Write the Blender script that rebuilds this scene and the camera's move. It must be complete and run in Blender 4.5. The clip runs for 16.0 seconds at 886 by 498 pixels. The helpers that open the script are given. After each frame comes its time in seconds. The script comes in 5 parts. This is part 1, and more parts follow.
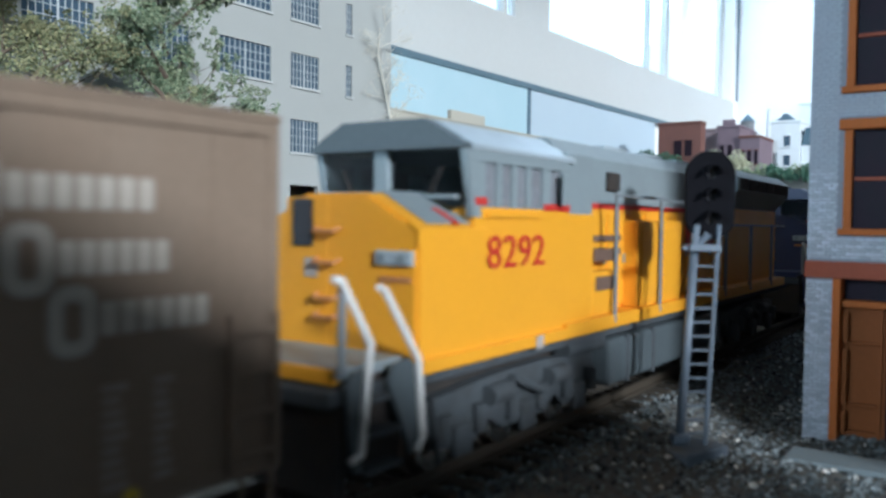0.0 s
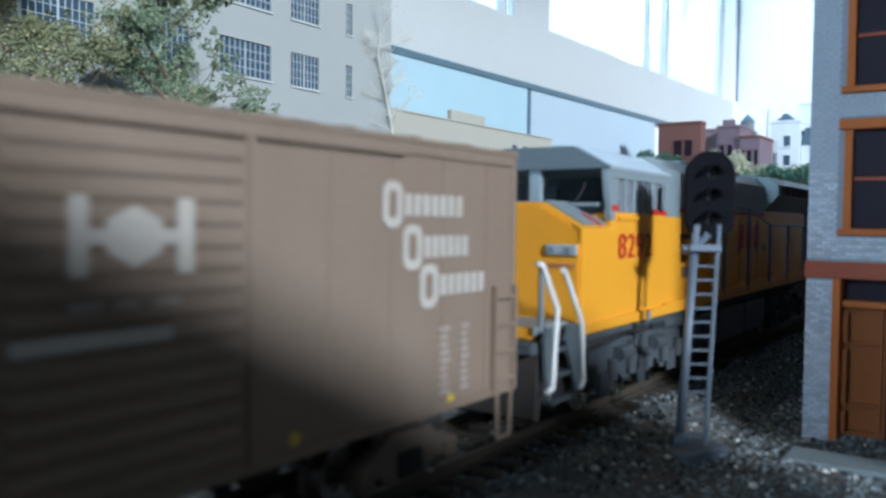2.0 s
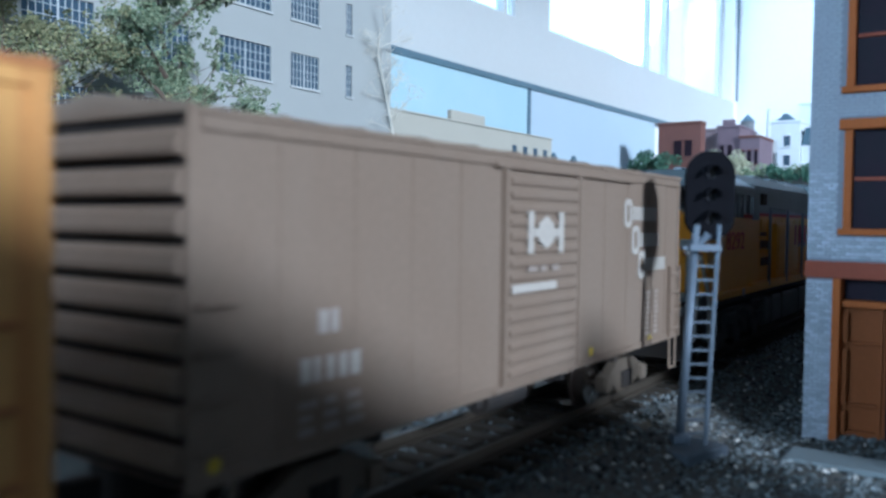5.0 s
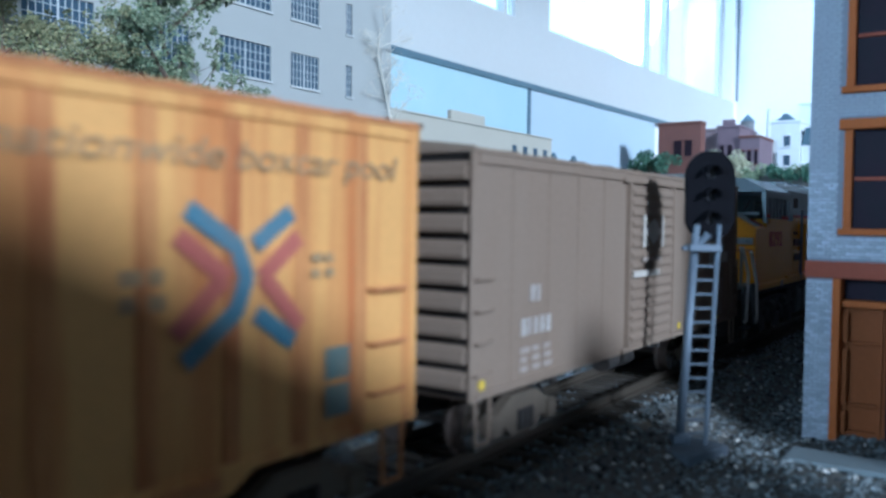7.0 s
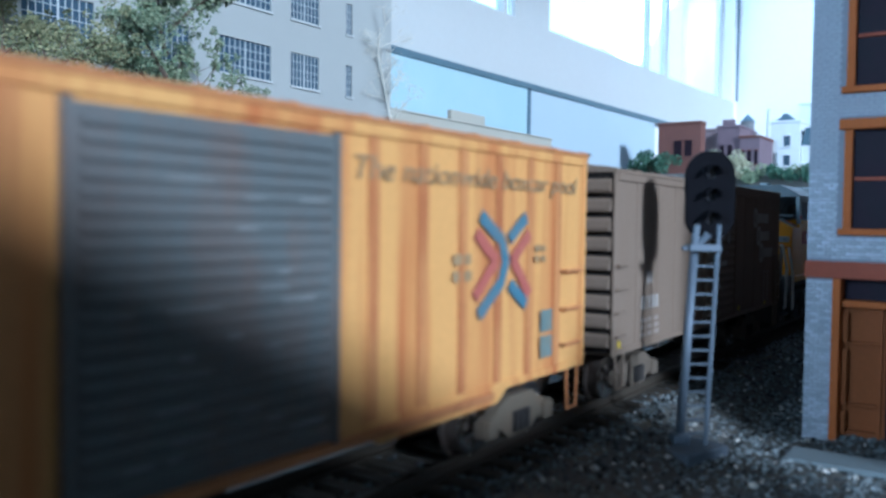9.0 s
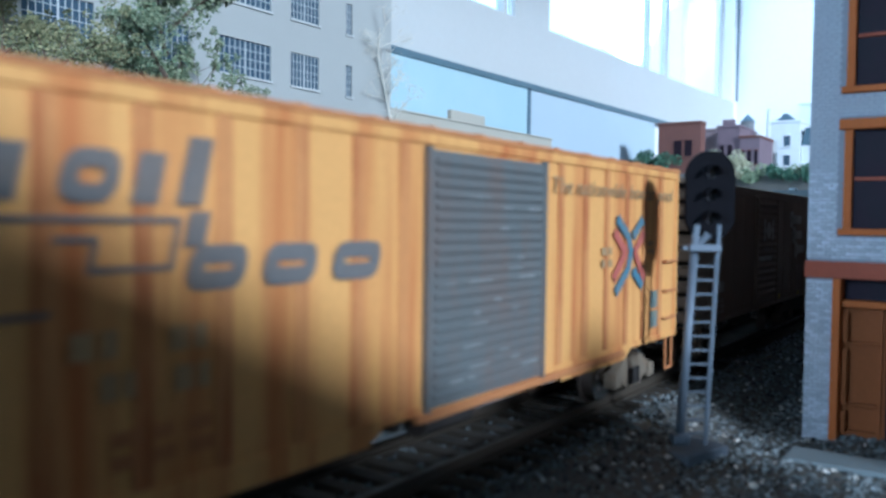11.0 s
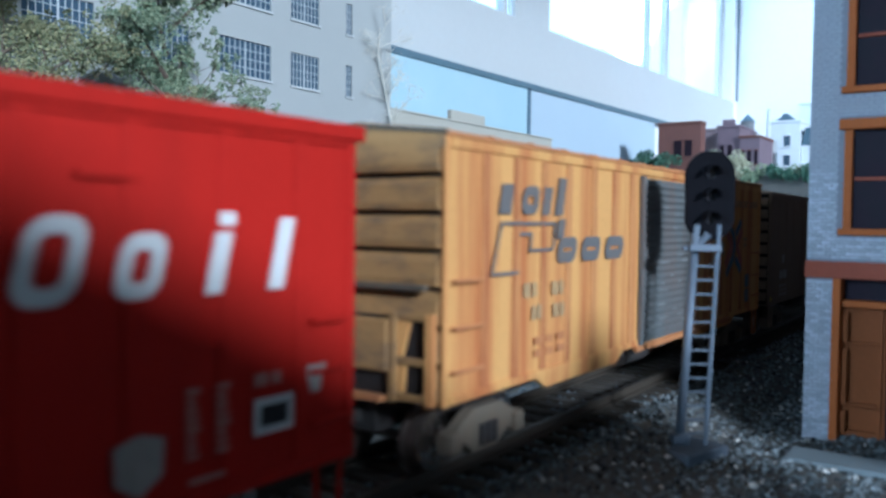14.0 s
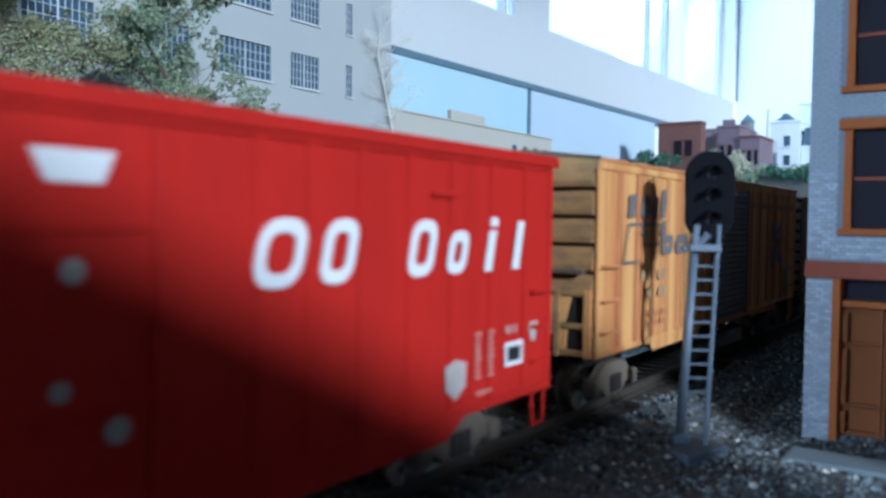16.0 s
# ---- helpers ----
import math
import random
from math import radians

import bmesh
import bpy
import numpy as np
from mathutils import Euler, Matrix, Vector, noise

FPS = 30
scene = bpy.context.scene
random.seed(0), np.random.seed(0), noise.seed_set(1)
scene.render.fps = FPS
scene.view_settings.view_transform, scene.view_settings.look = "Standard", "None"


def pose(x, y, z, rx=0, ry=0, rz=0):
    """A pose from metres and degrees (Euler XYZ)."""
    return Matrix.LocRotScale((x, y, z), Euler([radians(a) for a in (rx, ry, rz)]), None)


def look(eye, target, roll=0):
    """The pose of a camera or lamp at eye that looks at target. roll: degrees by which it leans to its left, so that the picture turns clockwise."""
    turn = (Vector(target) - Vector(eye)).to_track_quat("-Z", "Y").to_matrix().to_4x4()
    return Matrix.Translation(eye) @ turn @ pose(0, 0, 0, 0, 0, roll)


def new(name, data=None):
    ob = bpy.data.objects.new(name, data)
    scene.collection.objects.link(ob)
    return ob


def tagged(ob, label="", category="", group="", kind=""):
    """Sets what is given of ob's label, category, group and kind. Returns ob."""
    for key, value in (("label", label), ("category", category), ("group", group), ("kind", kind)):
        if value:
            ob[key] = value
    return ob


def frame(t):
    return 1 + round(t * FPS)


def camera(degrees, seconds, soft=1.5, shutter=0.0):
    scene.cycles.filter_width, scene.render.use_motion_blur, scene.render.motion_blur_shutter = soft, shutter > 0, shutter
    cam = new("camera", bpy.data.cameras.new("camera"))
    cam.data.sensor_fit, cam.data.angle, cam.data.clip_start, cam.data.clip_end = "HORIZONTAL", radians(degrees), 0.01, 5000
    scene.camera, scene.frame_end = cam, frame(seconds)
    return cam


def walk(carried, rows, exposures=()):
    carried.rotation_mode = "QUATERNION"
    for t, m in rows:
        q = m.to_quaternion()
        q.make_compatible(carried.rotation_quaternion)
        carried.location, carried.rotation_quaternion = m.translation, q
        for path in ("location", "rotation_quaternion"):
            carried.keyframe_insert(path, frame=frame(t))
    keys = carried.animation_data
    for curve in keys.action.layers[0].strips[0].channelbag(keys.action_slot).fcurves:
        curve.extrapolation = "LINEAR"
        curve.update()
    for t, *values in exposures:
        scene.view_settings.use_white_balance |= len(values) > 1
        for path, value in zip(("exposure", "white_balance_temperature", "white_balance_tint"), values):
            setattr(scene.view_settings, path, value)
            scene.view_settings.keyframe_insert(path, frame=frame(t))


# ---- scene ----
# A model railway seen from a camera standing beside the track.
# Working unit of the builders below: millimetres, rail top at z = 0, x along the track.
MM = 0.001

# camera
cam = camera(56.7, 16.0, soft=2.5, shutter=1.0)
cam.data.dof.use_dof = True
cam.data.dof.focus_distance, cam.data.dof.aperture_fstop = 0.40, 27.0
CAM_POSE = (Matrix.Translation((0.0, 0.0, 0.040)) @ Matrix.Rotation(radians(34.54 - 90), 4, "Z")
            @ Matrix.Rotation(radians(90 - 1.98), 4, "X") @ Matrix.Rotation(radians(0.74), 4, "Z"))
walk(cam, [(0.0, CAM_POSE), (16.0, CAM_POSE)], exposures=[(0.0, 0.1, 5620, 6), (1.5, 0.1, 5420, 6), (4.0, 0.1, 5080, 6), (7.0, 0.09, 4780, 5), (9.2, 0.09, 4760, 5), (12.0, 0.1, 4970, 5), (16.0, 0.03, 4880, 6)])

# daylight: sky, low sun through the window behind the camera
SUN_AZ, SUN_EL = 66.0, 19.0
world = bpy.data.worlds.new("daylight")
scene.world = world
world.use_nodes = True
sky = world.node_tree.nodes.new("ShaderNodeTexSky")
sky.sky_type, sky.sun_disc = "NISHITA", False
sky.sun_elevation, sky.sun_rotation = radians(SUN_EL), radians(270 - SUN_AZ)
back = world.node_tree.nodes["Background"]
back.inputs["Strength"].default_value = 0.03
world.node_tree.links.new(sky.outputs[0], back.inputs["Color"])

sun = new("sun", bpy.data.lights.new("sun", "SUN"))
sun.data.energy, sun.data.angle, sun.data.color = 3.7, radians(6.5), (1.0, 0.975, 0.95)
az, el = radians(SUN_AZ), radians(SUN_EL)
sun.matrix_world = look((0, 0, 3), (math.cos(az) * math.cos(el), math.sin(az) * math.cos(el), 3 - math.sin(el)))


def window_light(name, at, to, w, h, watts, color=(0.72, 0.87, 1.0)):
    """Sky light entering through a window opening."""
    lamp = new(name, bpy.data.lights.new(name, "AREA"))
    lamp.data.shape, lamp.data.size, lamp.data.size_y = "RECTANGLE", w, h
    lamp.data.energy, lamp.data.color = watts, color
    lamp.matrix_world = look(at, to)
    return lamp


window_light("north_window_light", (0.95, 0.62, 0.75), (0.9, -0.5, 0.35), 1.3, 0.75, 1.5)
window_light("corner_window_light", (1.80, 0.57, 0.75), (1.9, -0.1, 0.35), 0.45, 0.75, 6.0)
window_light("south_window_light", (-0.2, -1.98, 0.80), (0.3, 0.3, 0.1), 2.4, 0.9, 0.33)
window_light("west_window_light", (-3.48, 0.36, 0.55), (0.2, 0.10, 0.03), 0.6, 0.9, 68.0, (0.72, 0.90, 1.0))


# ---- materials ----
def mat(name, color, rough=0.6, metal=0.0, grain=1.0, vary=0.12, blotch=12.0, stain=0.15, dirt=(0.08, 0.06, 0.05),
        bump=0.15, streak=1.0, spec=0.4, random_tone=0.0, edge=0.75):
    """Painted or raw surface: fine grain, larger stains (stretched downwards by streak) and relief. grain, blotch in mm."""
    m = bpy.data.materials.new(name)
    m.use_nodes = True
    nt = m.node_tree
    n, ln = nt.nodes, nt.links.new
    bsdf = n["Principled BSDF"]
    co = n.new("ShaderNodeTexCoord")
    mp = n.new("ShaderNodeMapping")
    mp.inputs["Scale"].default_value = (1, 1, 1 / streak)
    ln(co.outputs["Object"], mp.inputs["Vector"])
    fine = n.new("ShaderNodeTexNoise")
    fine.inputs["Scale"].default_value = 1000 / grain
    fine.inputs["Detail"].default_value = 3
    ln(co.outputs["Object"], fine.inputs["Vector"])
    big = n.new("ShaderNodeTexNoise")
    big.inputs["Scale"].default_value = 1000 / blotch
    big.inputs["Detail"].default_value = 5
    big.inputs["Roughness"].default_value = 0.65
    ln(mp.outputs[0], big.inputs["Vector"])
    ramp = n.new("ShaderNodeMapRange")
    ramp.inputs["From Min"].default_value, ramp.inputs["From Max"].default_value = 0.45, edge
    ramp.inputs["To Max"].default_value = stain
    ln(big.outputs[0], ramp.inputs["Value"])
    tone = n.new("ShaderNodeMapRange")
    tone.inputs["To Min"].default_value, tone.inputs["To Max"].default_value = 1 - vary, 1 + vary
    ln(fine.outputs[0], tone.inputs["Value"])
    src = tone.outputs[0]
    if random_tone:
        info = n.new("ShaderNodeObjectInfo")
        rr = n.new("ShaderNodeMapRange")
        rr.inputs["To Min"].default_value, rr.inputs["To Max"].default_value = 1 - random_tone, 1 + random_tone
        ln(info.outputs["Random"], rr.inputs["Value"])
        mul = n.new("ShaderNodeMath")
        mul.operation = "MULTIPLY"
        ln(src, mul.inputs[0]), ln(rr.outputs[0], mul.inputs[1])
        src = mul.outputs[0]
    base = n.new("ShaderNodeVectorMath")
    base.operation = "SCALE"
    base.inputs[0].default_value = color
    ln(src, base.inputs["Scale"])
    mix = n.new("ShaderNodeMix")
    mix.data_type = "RGBA"
    mix.inputs["B"].default_value = (*dirt, 1)
    ln(ramp.outputs[0], mix.inputs["Factor"])
    ln(base.outputs[0], mix.inputs["A"])
    ln(mix.outputs["Result"], bsdf.inputs["Base Color"])
    rg = n.new("ShaderNodeMapRange")
    rg.inputs["To Min"].default_value, rg.inputs["To Max"].default_value = max(rough - 0.12, 0.02), min(rough + 0.15, 1)
    ln(big.outputs[0], rg.inputs["Value"])
    ln(rg.outputs[0], bsdf.inputs["Roughness"])
    bsdf.inputs["Metallic"].default_value = metal
    bsdf.inputs["Specular IOR Level"].default_value = spec
    if bump:
        bp = n.new("ShaderNodeBump")
        bp.inputs["Strength"].default_value = bump
        bp.inputs["Distance"].default_value = 0.0003
        ln(fine.outputs[0], bp.inputs["Height"])
        ln(bp.outputs[0], bsdf.inputs["Normal"])
    return m


def glow(name, color, strength):
    """Bright daylight sky outside a window."""
    m = bpy.data.materials.new(name)
    m.use_nodes = True
    n = m.node_tree.nodes
    e = n.new("ShaderNodeEmission")
    e.inputs["Color"].default_value, e.inputs["Strength"].default_value = (*color, 1), strength
    m.node_tree.links.new(e.outputs[0], n["Material Output"].inputs["Surface"])
    return m


def glass(name, tint=(0.8, 0.9, 1.0), rough=0.05):
    m = bpy.data.materials.new(name)
    m.use_nodes = True
    b = m.node_tree.nodes["Principled BSDF"]
    b.inputs["Base Color"].default_value = (*tint, 1)
    b.inputs["Transmission Weight"].default_value = 1
    b.inputs["Roughness"].default_value = rough
    b.inputs["IOR"].default_value = 1.35
    return m


M = dict(
    brown=mat("brown_paint", (0.243, 0.182, 0.134), 0.75, blotch=18, stain=0.28, dirt=(0.30, 0.25, 0.20), streak=3, spec=0.2),
    # brown that holds the shade of the locomotive's slots in its colour
    brown_shade=mat("brown_slot_shade", (0.15, 0.095, 0.07), 0.8, blotch=10, stain=0.3),
    yellow=mat("weathered_yellow_paint", (0.73, 0.395, 0.125), 0.7, blotch=7, stain=1.0, dirt=(0.50, 0.165, 0.05), edge=0.68, streak=22),
    sootroof=mat("sooty_roof_edge", (0.10, 0.085, 0.065), 0.85, blotch=5, stain=0.5, dirt=(0.2, 0.13, 0.06)),
    # black that paints the shade of gaps and recesses on the car ends
    gap=mat("black_gap_shade", (0.014, 0.011, 0.010), 0.9, stain=0.3),
    rust=mat("rusty_yellow_paint", (0.53, 0.23, 0.085), 0.85, blotch=4, stain=0.7, dirt=(0.36, 0.14, 0.06), streak=9),
    post=mat("rust_streaked_yellow_post", (0.58, 0.265, 0.09), 0.8, blotch=6, stain=1.0, dirt=(0.38, 0.115, 0.04), edge=0.62, streak=10),
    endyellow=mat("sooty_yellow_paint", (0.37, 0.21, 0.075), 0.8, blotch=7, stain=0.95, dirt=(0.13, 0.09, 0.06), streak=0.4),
    doorgrey=mat("grey_door_paint", (0.14, 0.155, 0.155), 0.55, blotch=8, stain=0.45, dirt=(0.24, 0.11, 0.06), streak=4),
    red=mat("red_paint", (0.47, 0.019, 0.012), 0.6, blotch=14, stain=0.45, dirt=(0.30, 0.015, 0.011), vary=0.08, streak=5, spec=0.1),
    white_mark=mat("white_lettering", (0.78, 0.78, 0.76), 0.6, vary=0.05, stain=0.15, dirt=(0.5, 0.45, 0.42)),
    faded_mark=mat("faded_white_lettering", (0.46, 0.42, 0.38), 0.7, vary=0.2, stain=0.5, dirt=(0.25, 0.17, 0.13)),
    cream_mark=mat("cream_lettering", (0.52, 0.48, 0.42), 0.7, vary=0.12, stain=0.35, dirt=(0.36, 0.29, 0.24)),
    black_mark=mat("dark_blue_lettering", (0.16, 0.155, 0.15), 0.65, vary=0.15, stain=0.4, dirt=(0.25, 0.16, 0.09)),
    scuff=mat("pale_scuff", (0.27, 0.285, 0.28), 0.7, vary=0.3, stain=0.6, dirt=(0.16, 0.16, 0.15), blotch=2),
    faint=mat("worn_small_lettering", (0.37, 0.31, 0.265), 0.75, vary=0.3, stain=0.6, dirt=(0.26, 0.2, 0.16), blotch=2),
    faintred=mat("worn_pink_lettering", (0.50, 0.24, 0.20), 0.7, vary=0.3, stain=0.6, dirt=(0.5, 0.06, 0.04), blotch=2),
    stencil=mat("faded_teal_panel", (0.17, 0.23, 0.22), 0.7, vary=0.2, stain=0.5, dirt=(0.35, 0.25, 0.12)),
    sidebrick=mat("darkened_brick", (0.09, 0.06, 0.055), 0.95, grain=0.7, vary=0.3, blotch=6, stain=0.4),
    slogan=mat("faded_grey_slogan", (0.36, 0.25, 0.13), 0.7, vary=0.3, stain=0.5, dirt=(0.5, 0.3, 0.12)),
    blue_mark=mat("blue_marking", (0.09, 0.20, 0.27), 0.65, stain=0.3, dirt=(0.3, 0.2, 0.1)),
    red_mark=mat("red_marking", (0.45, 0.13, 0.10), 0.65, stain=0.3, dirt=(0.4, 0.2, 0.1)),
    num_red=mat("red_numerals", (0.55, 0.035, 0.025), 0.5, stain=0.05),
    black_patch=mat("black_patch", (0.015, 0.015, 0.018), 0.5, stain=0.05),
    yellow_dot=mat("yellow_dot", (0.7, 0.5, 0.05), 0.5, stain=0.1),
    under=mat("sooty_underframe", (0.035, 0.032, 0.03), 0.8, blotch=6, stain=0.4, dirt=(0.10, 0.07, 0.05)),
    truck=mat("dusty_brown_truck", (0.135, 0.108, 0.08), 0.8, blotch=5, stain=0.5, dirt=(0.19, 0.15, 0.11)),
    wheel=mat("wheel_steel", (0.16, 0.13, 0.11), 0.45, metal=0.7, stain=0.5),
    tread=mat("polished_wheel_tread", (0.55, 0.53, 0.50), 0.25, metal=1.0, stain=0.2),
    lyellow=mat("locomotive_yellow", (0.85, 0.39, 0.022), 0.38, blotch=30, stain=0.12, dirt=(0.6, 0.28, 0.03), vary=0.04),
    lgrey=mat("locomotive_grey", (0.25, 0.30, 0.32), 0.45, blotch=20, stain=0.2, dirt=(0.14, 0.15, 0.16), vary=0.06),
    lbrow=mat("darkened_grey", (0.085, 0.105, 0.115), 0.5, blotch=15, stain=0.2, dirt=(0.07, 0.08, 0.09)),
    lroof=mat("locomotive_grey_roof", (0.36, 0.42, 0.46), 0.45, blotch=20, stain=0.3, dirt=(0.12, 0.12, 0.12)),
    lblue=mat("dark_blue_locomotive", (0.03, 0.04, 0.10), 0.45, stain=0.3),
    ltruck=mat("locomotive_truck_grey", (0.066, 0.077, 0.086), 0.75, blotch=5, stain=0.7, dirt=(0.045, 0.045, 0.045)),
    hwhite=mat("white_handrail", (0.8, 0.8, 0.78), 0.45, vary=0.03, stain=0.05),
    hgrey=mat("grey_handrail", (0.20, 0.23, 0.25), 0.5, stain=0.1),
    darkglass=mat("dark_cab_glazing", (0.02, 0.025, 0.035), 0.08, vary=0.02, stain=0.0, bump=0, spec=0.6),
    rail=mat("railhead_steel", (0.075, 0.063, 0.048), 0.5, metal=0.2, stain=0.5, dirt=(0.07, 0.05, 0.035)),
    tie=mat("dark_sleeper", (0.065, 0.055, 0.042), 0.9, stain=0.5, dirt=(0.1, 0.09, 0.08), random_tone=0.3),
    soil=mat("dark_scenery_soil", (0.10, 0.098, 0.09), 0.95, grain=0.8, vary=0.5, blotch=8, stain=0.6, dirt=(0.12, 0.12, 0.11), bump=0.8),
    bed=mat("olive_brown_ballast_shoulder", (0.125, 0.11, 0.085), 0.95, grain=0.8, vary=0.5, blotch=7, stain=0.6, dirt=(0.09, 0.08, 0.065), bump=0.8),
    tantruck=mat("pale_tan_truck", (0.175, 0.145, 0.105), 0.85, blotch=4, stain=0.7, dirt=(0.20, 0.14, 0.09)),
    worn_dark=mat("worn_grey_lettering", (0.46, 0.31, 0.15), 0.75, vary=0.2, stain=0.6, dirt=(0.62, 0.36, 0.13), blotch=2),
    # opaque panes, the light seen through the cab painted into their mottled grey
    cabwindow=mat("cab_window_painted_light", (0.24, 0.255, 0.28), 0.25, vary=0.1, blotch=5, stain=0.6, dirt=(0.10, 0.09, 0.10), bump=0, spec=0.5),
    earth=mat("dark_green_brown_earth", (0.035, 0.036, 0.03), 0.95, grain=0.8, vary=0.5, blotch=9, stain=0.6, dirt=(0.06, 0.055, 0.045), bump=0.8),
    concrete=mat("grey_paving", (0.16, 0.195, 0.21), 0.9, blotch=10, stain=0.4, dirt=(0.15, 0.16, 0.16)),
    signal_metal=mat("silver_signal_paint", (0.13, 0.16, 0.20), 0.5, metal=0.25, stain=0.3, dirt=(0.15, 0.16, 0.18)),
    signal_black=mat("black_signal_head", (0.005, 0.005, 0.007), 0.8, stain=0.2, dirt=(0.010, 0.010, 0.011), spec=0.08),
    lens=mat("dark_signal_lens", (0.015, 0.015, 0.018), 0.12, stain=0.0, bump=0, spec=0.8),
    brickgrey=mat("grey_brick", (0.45, 0.475, 0.53), 0.9, grain=0.6, vary=0.2, blotch=4, stain=0.35, dirt=(0.30, 0.29, 0.32), random_tone=0.22),
    mortar=mat("grey_mortar", (0.25, 0.26, 0.29), 0.95, stain=0.3, dirt=(0.16, 0.16, 0.18)),
    orange=mat("orange_brown_trim", (0.40, 0.115, 0.026), 0.6, blotch=7, stain=0.3, dirt=(0.26, 0.08, 0.025), spec=0.15),
    # trim orange darkened, with the doorway's recess shade put into the colour
    doorwood=mat("recess_shade_door_paint", (0.235, 0.072, 0.02), 0.6, blotch=6, stain=0.35, dirt=(0.15, 0.045, 0.012), streak=3, spec=0.12),
    belt=mat("dark_red_belt_course", (0.30, 0.085, 0.05), 0.7, blotch=7, stain=0.3, dirt=(0.18, 0.06, 0.04), spec=0.15),
    pane=mat("dark_window_film", (0.02, 0.015, 0.022), 0.45, vary=0.05, stain=0.3, dirt=(0.05, 0.02, 0.035), bump=0, spec=0.05),
    greywall=mat("pale_grey_plaster", (0.395, 0.41, 0.395), 0.85, blotch=50, stain=0.2, dirt=(0.32, 0.33, 0.315), vary=0.05, bump=0.1),
    greytrim=mat("pale_window_sill", (0.50, 0.52, 0.51), 0.8, stain=0.1),
    winpane=mat("blue_grey_glazing", (0.05, 0.085, 0.125), 0.35, stain=0.3, dirt=(0.10, 0.15, 0.19), bump=0, spec=0.2),
    muntin=mat("pale_muntin", (0.50, 0.54, 0.55), 0.7, stain=0.1),
    cream=mat("cream_stucco", (0.46, 0.44, 0.37), 0.85, blotch=40, stain=0.25, dirt=(0.38, 0.365, 0.31)),
    backdrop=mat("sky_blue_backdrop_paint", (0.40, 0.55, 0.61), 0.8, blotch=120, stain=0.5, dirt=(0.47, 0.60, 0.66), vary=0.02, bump=0.05),
    backdrop2=mat("pale_blue_backdrop_paint", (0.44, 0.53, 0.60), 0.8, blotch=120, stain=0.4, dirt=(0.50, 0.58, 0.64), vary=0.02, bump=0.05),
    trim=mat("blue_grey_shelf_edge", (0.10, 0.16, 0.20), 0.5, stain=0.2),
    white=mat("white_wall_paint", (0.80, 0.80, 0.80), 0.7, grain=8, blotch=300, vary=0.03, stain=0.15, dirt=(0.72, 0.72, 0.72), bump=0.05),
    sillwhite=mat("white_window_board", (0.52, 0.53, 0.515), 0.6, grain=8, blotch=300, vary=0.03, stain=0.2, dirt=(0.44, 0.445, 0.43), bump=0.05),
    room=mat("dull_beige_wall_paint", (0.18, 0.17, 0.155), 0.8, grain=8, blotch=300, vary=0.03, stain=0.15, bump=0.05),
    shadeblock=mat("dull_grey_shade_block", (0.22, 0.22, 0.21), 0.9, blotch=30, stain=0.3),
    floorm=mat("brown_floor", (0.11, 0.08, 0.06), 0.7, grain=20, blotch=200, stain=0.3),
    redbrick=mat("red_brick", (0.18, 0.085, 0.07), 0.9, grain=2, blotch=14, stain=0.4, dirt=(0.13, 0.075, 0.07)),
    mauve=mat("mauve_brick", (0.20, 0.15, 0.18), 0.9, grain=2, blotch=14, stain=0.4, dirt=(0.16, 0.13, 0.15)),
    pink=mat("pink_plaster", (0.30, 0.24, 0.26), 0.9, blotch=14, stain=0.4, dirt=(0.34, 0.30, 0.32)),
    blockwhite=mat("white_plaster", (0.80, 0.84, 0.86), 0.85, blotch=30, stain=0.25, dirt=(0.66, 0.70, 0.74)),
    slate=mat("blue_grey_slate", (0.10, 0.16, 0.21), 0.7, stain=0.3),
    tank=mat("grey_wood_tank", (0.20, 0.21, 0.22), 0.85, stain=0.4),
    bark=mat("grey_brown_bark", (0.13, 0.10, 0.075), 0.9, stain=0.4, dirt=(0.2, 0.17, 0.14)),
    twig=mat("bleached_twig", (0.70, 0.67, 0.58), 0.9, stain=0.3, dirt=(0.55, 0.50, 0.41)),
)


def leaf_mat(name, a, b):
    """Foliage whose clumps differ in tone."""
    m = mat(name, a, 0.85, bump=0)
    n, ln = m.node_tree.nodes, m.node_tree.links.new
    geo = n.new("ShaderNodeNewGeometry")
    ramp = n.new("ShaderNodeMix")
    ramp.data_type = "RGBA"
    ramp.inputs["A"].default_value, ramp.inputs["B"].default_value = (*a, 1), (*b, 1)
    ln(geo.outputs["Random Per Island"], ramp.inputs["Factor"])
    ln(ramp.outputs["Result"], n["Principled BSDF"].inputs["Base Color"])
    return m


M["leaf"] = leaf_mat("green_leaf_flock", (0.13, 0.21, 0.13), (0.40, 0.45, 0.29))
M["leaf2"] = leaf_mat("olive_leaf_flock", (0.14, 0.18, 0.10), (0.39, 0.37, 0.20))
M["leaf3"] = leaf_mat("blue_green_flock", (0.05, 0.12, 0.09), (0.12, 0.22, 0.14))
M["leafpale"] = leaf_mat("pale_flower_flock", (0.45, 0.46, 0.30), (0.62, 0.60, 0.45))
M["stone"] = leaf_mat("ballast_stone", (0.012, 0.015, 0.017), (0.265, 0.30, 0.31))
M["stonelight"] = leaf_mat("pale_ballast_stone", (0.45, 0.45, 0.42), (0.62, 0.60, 0.55))


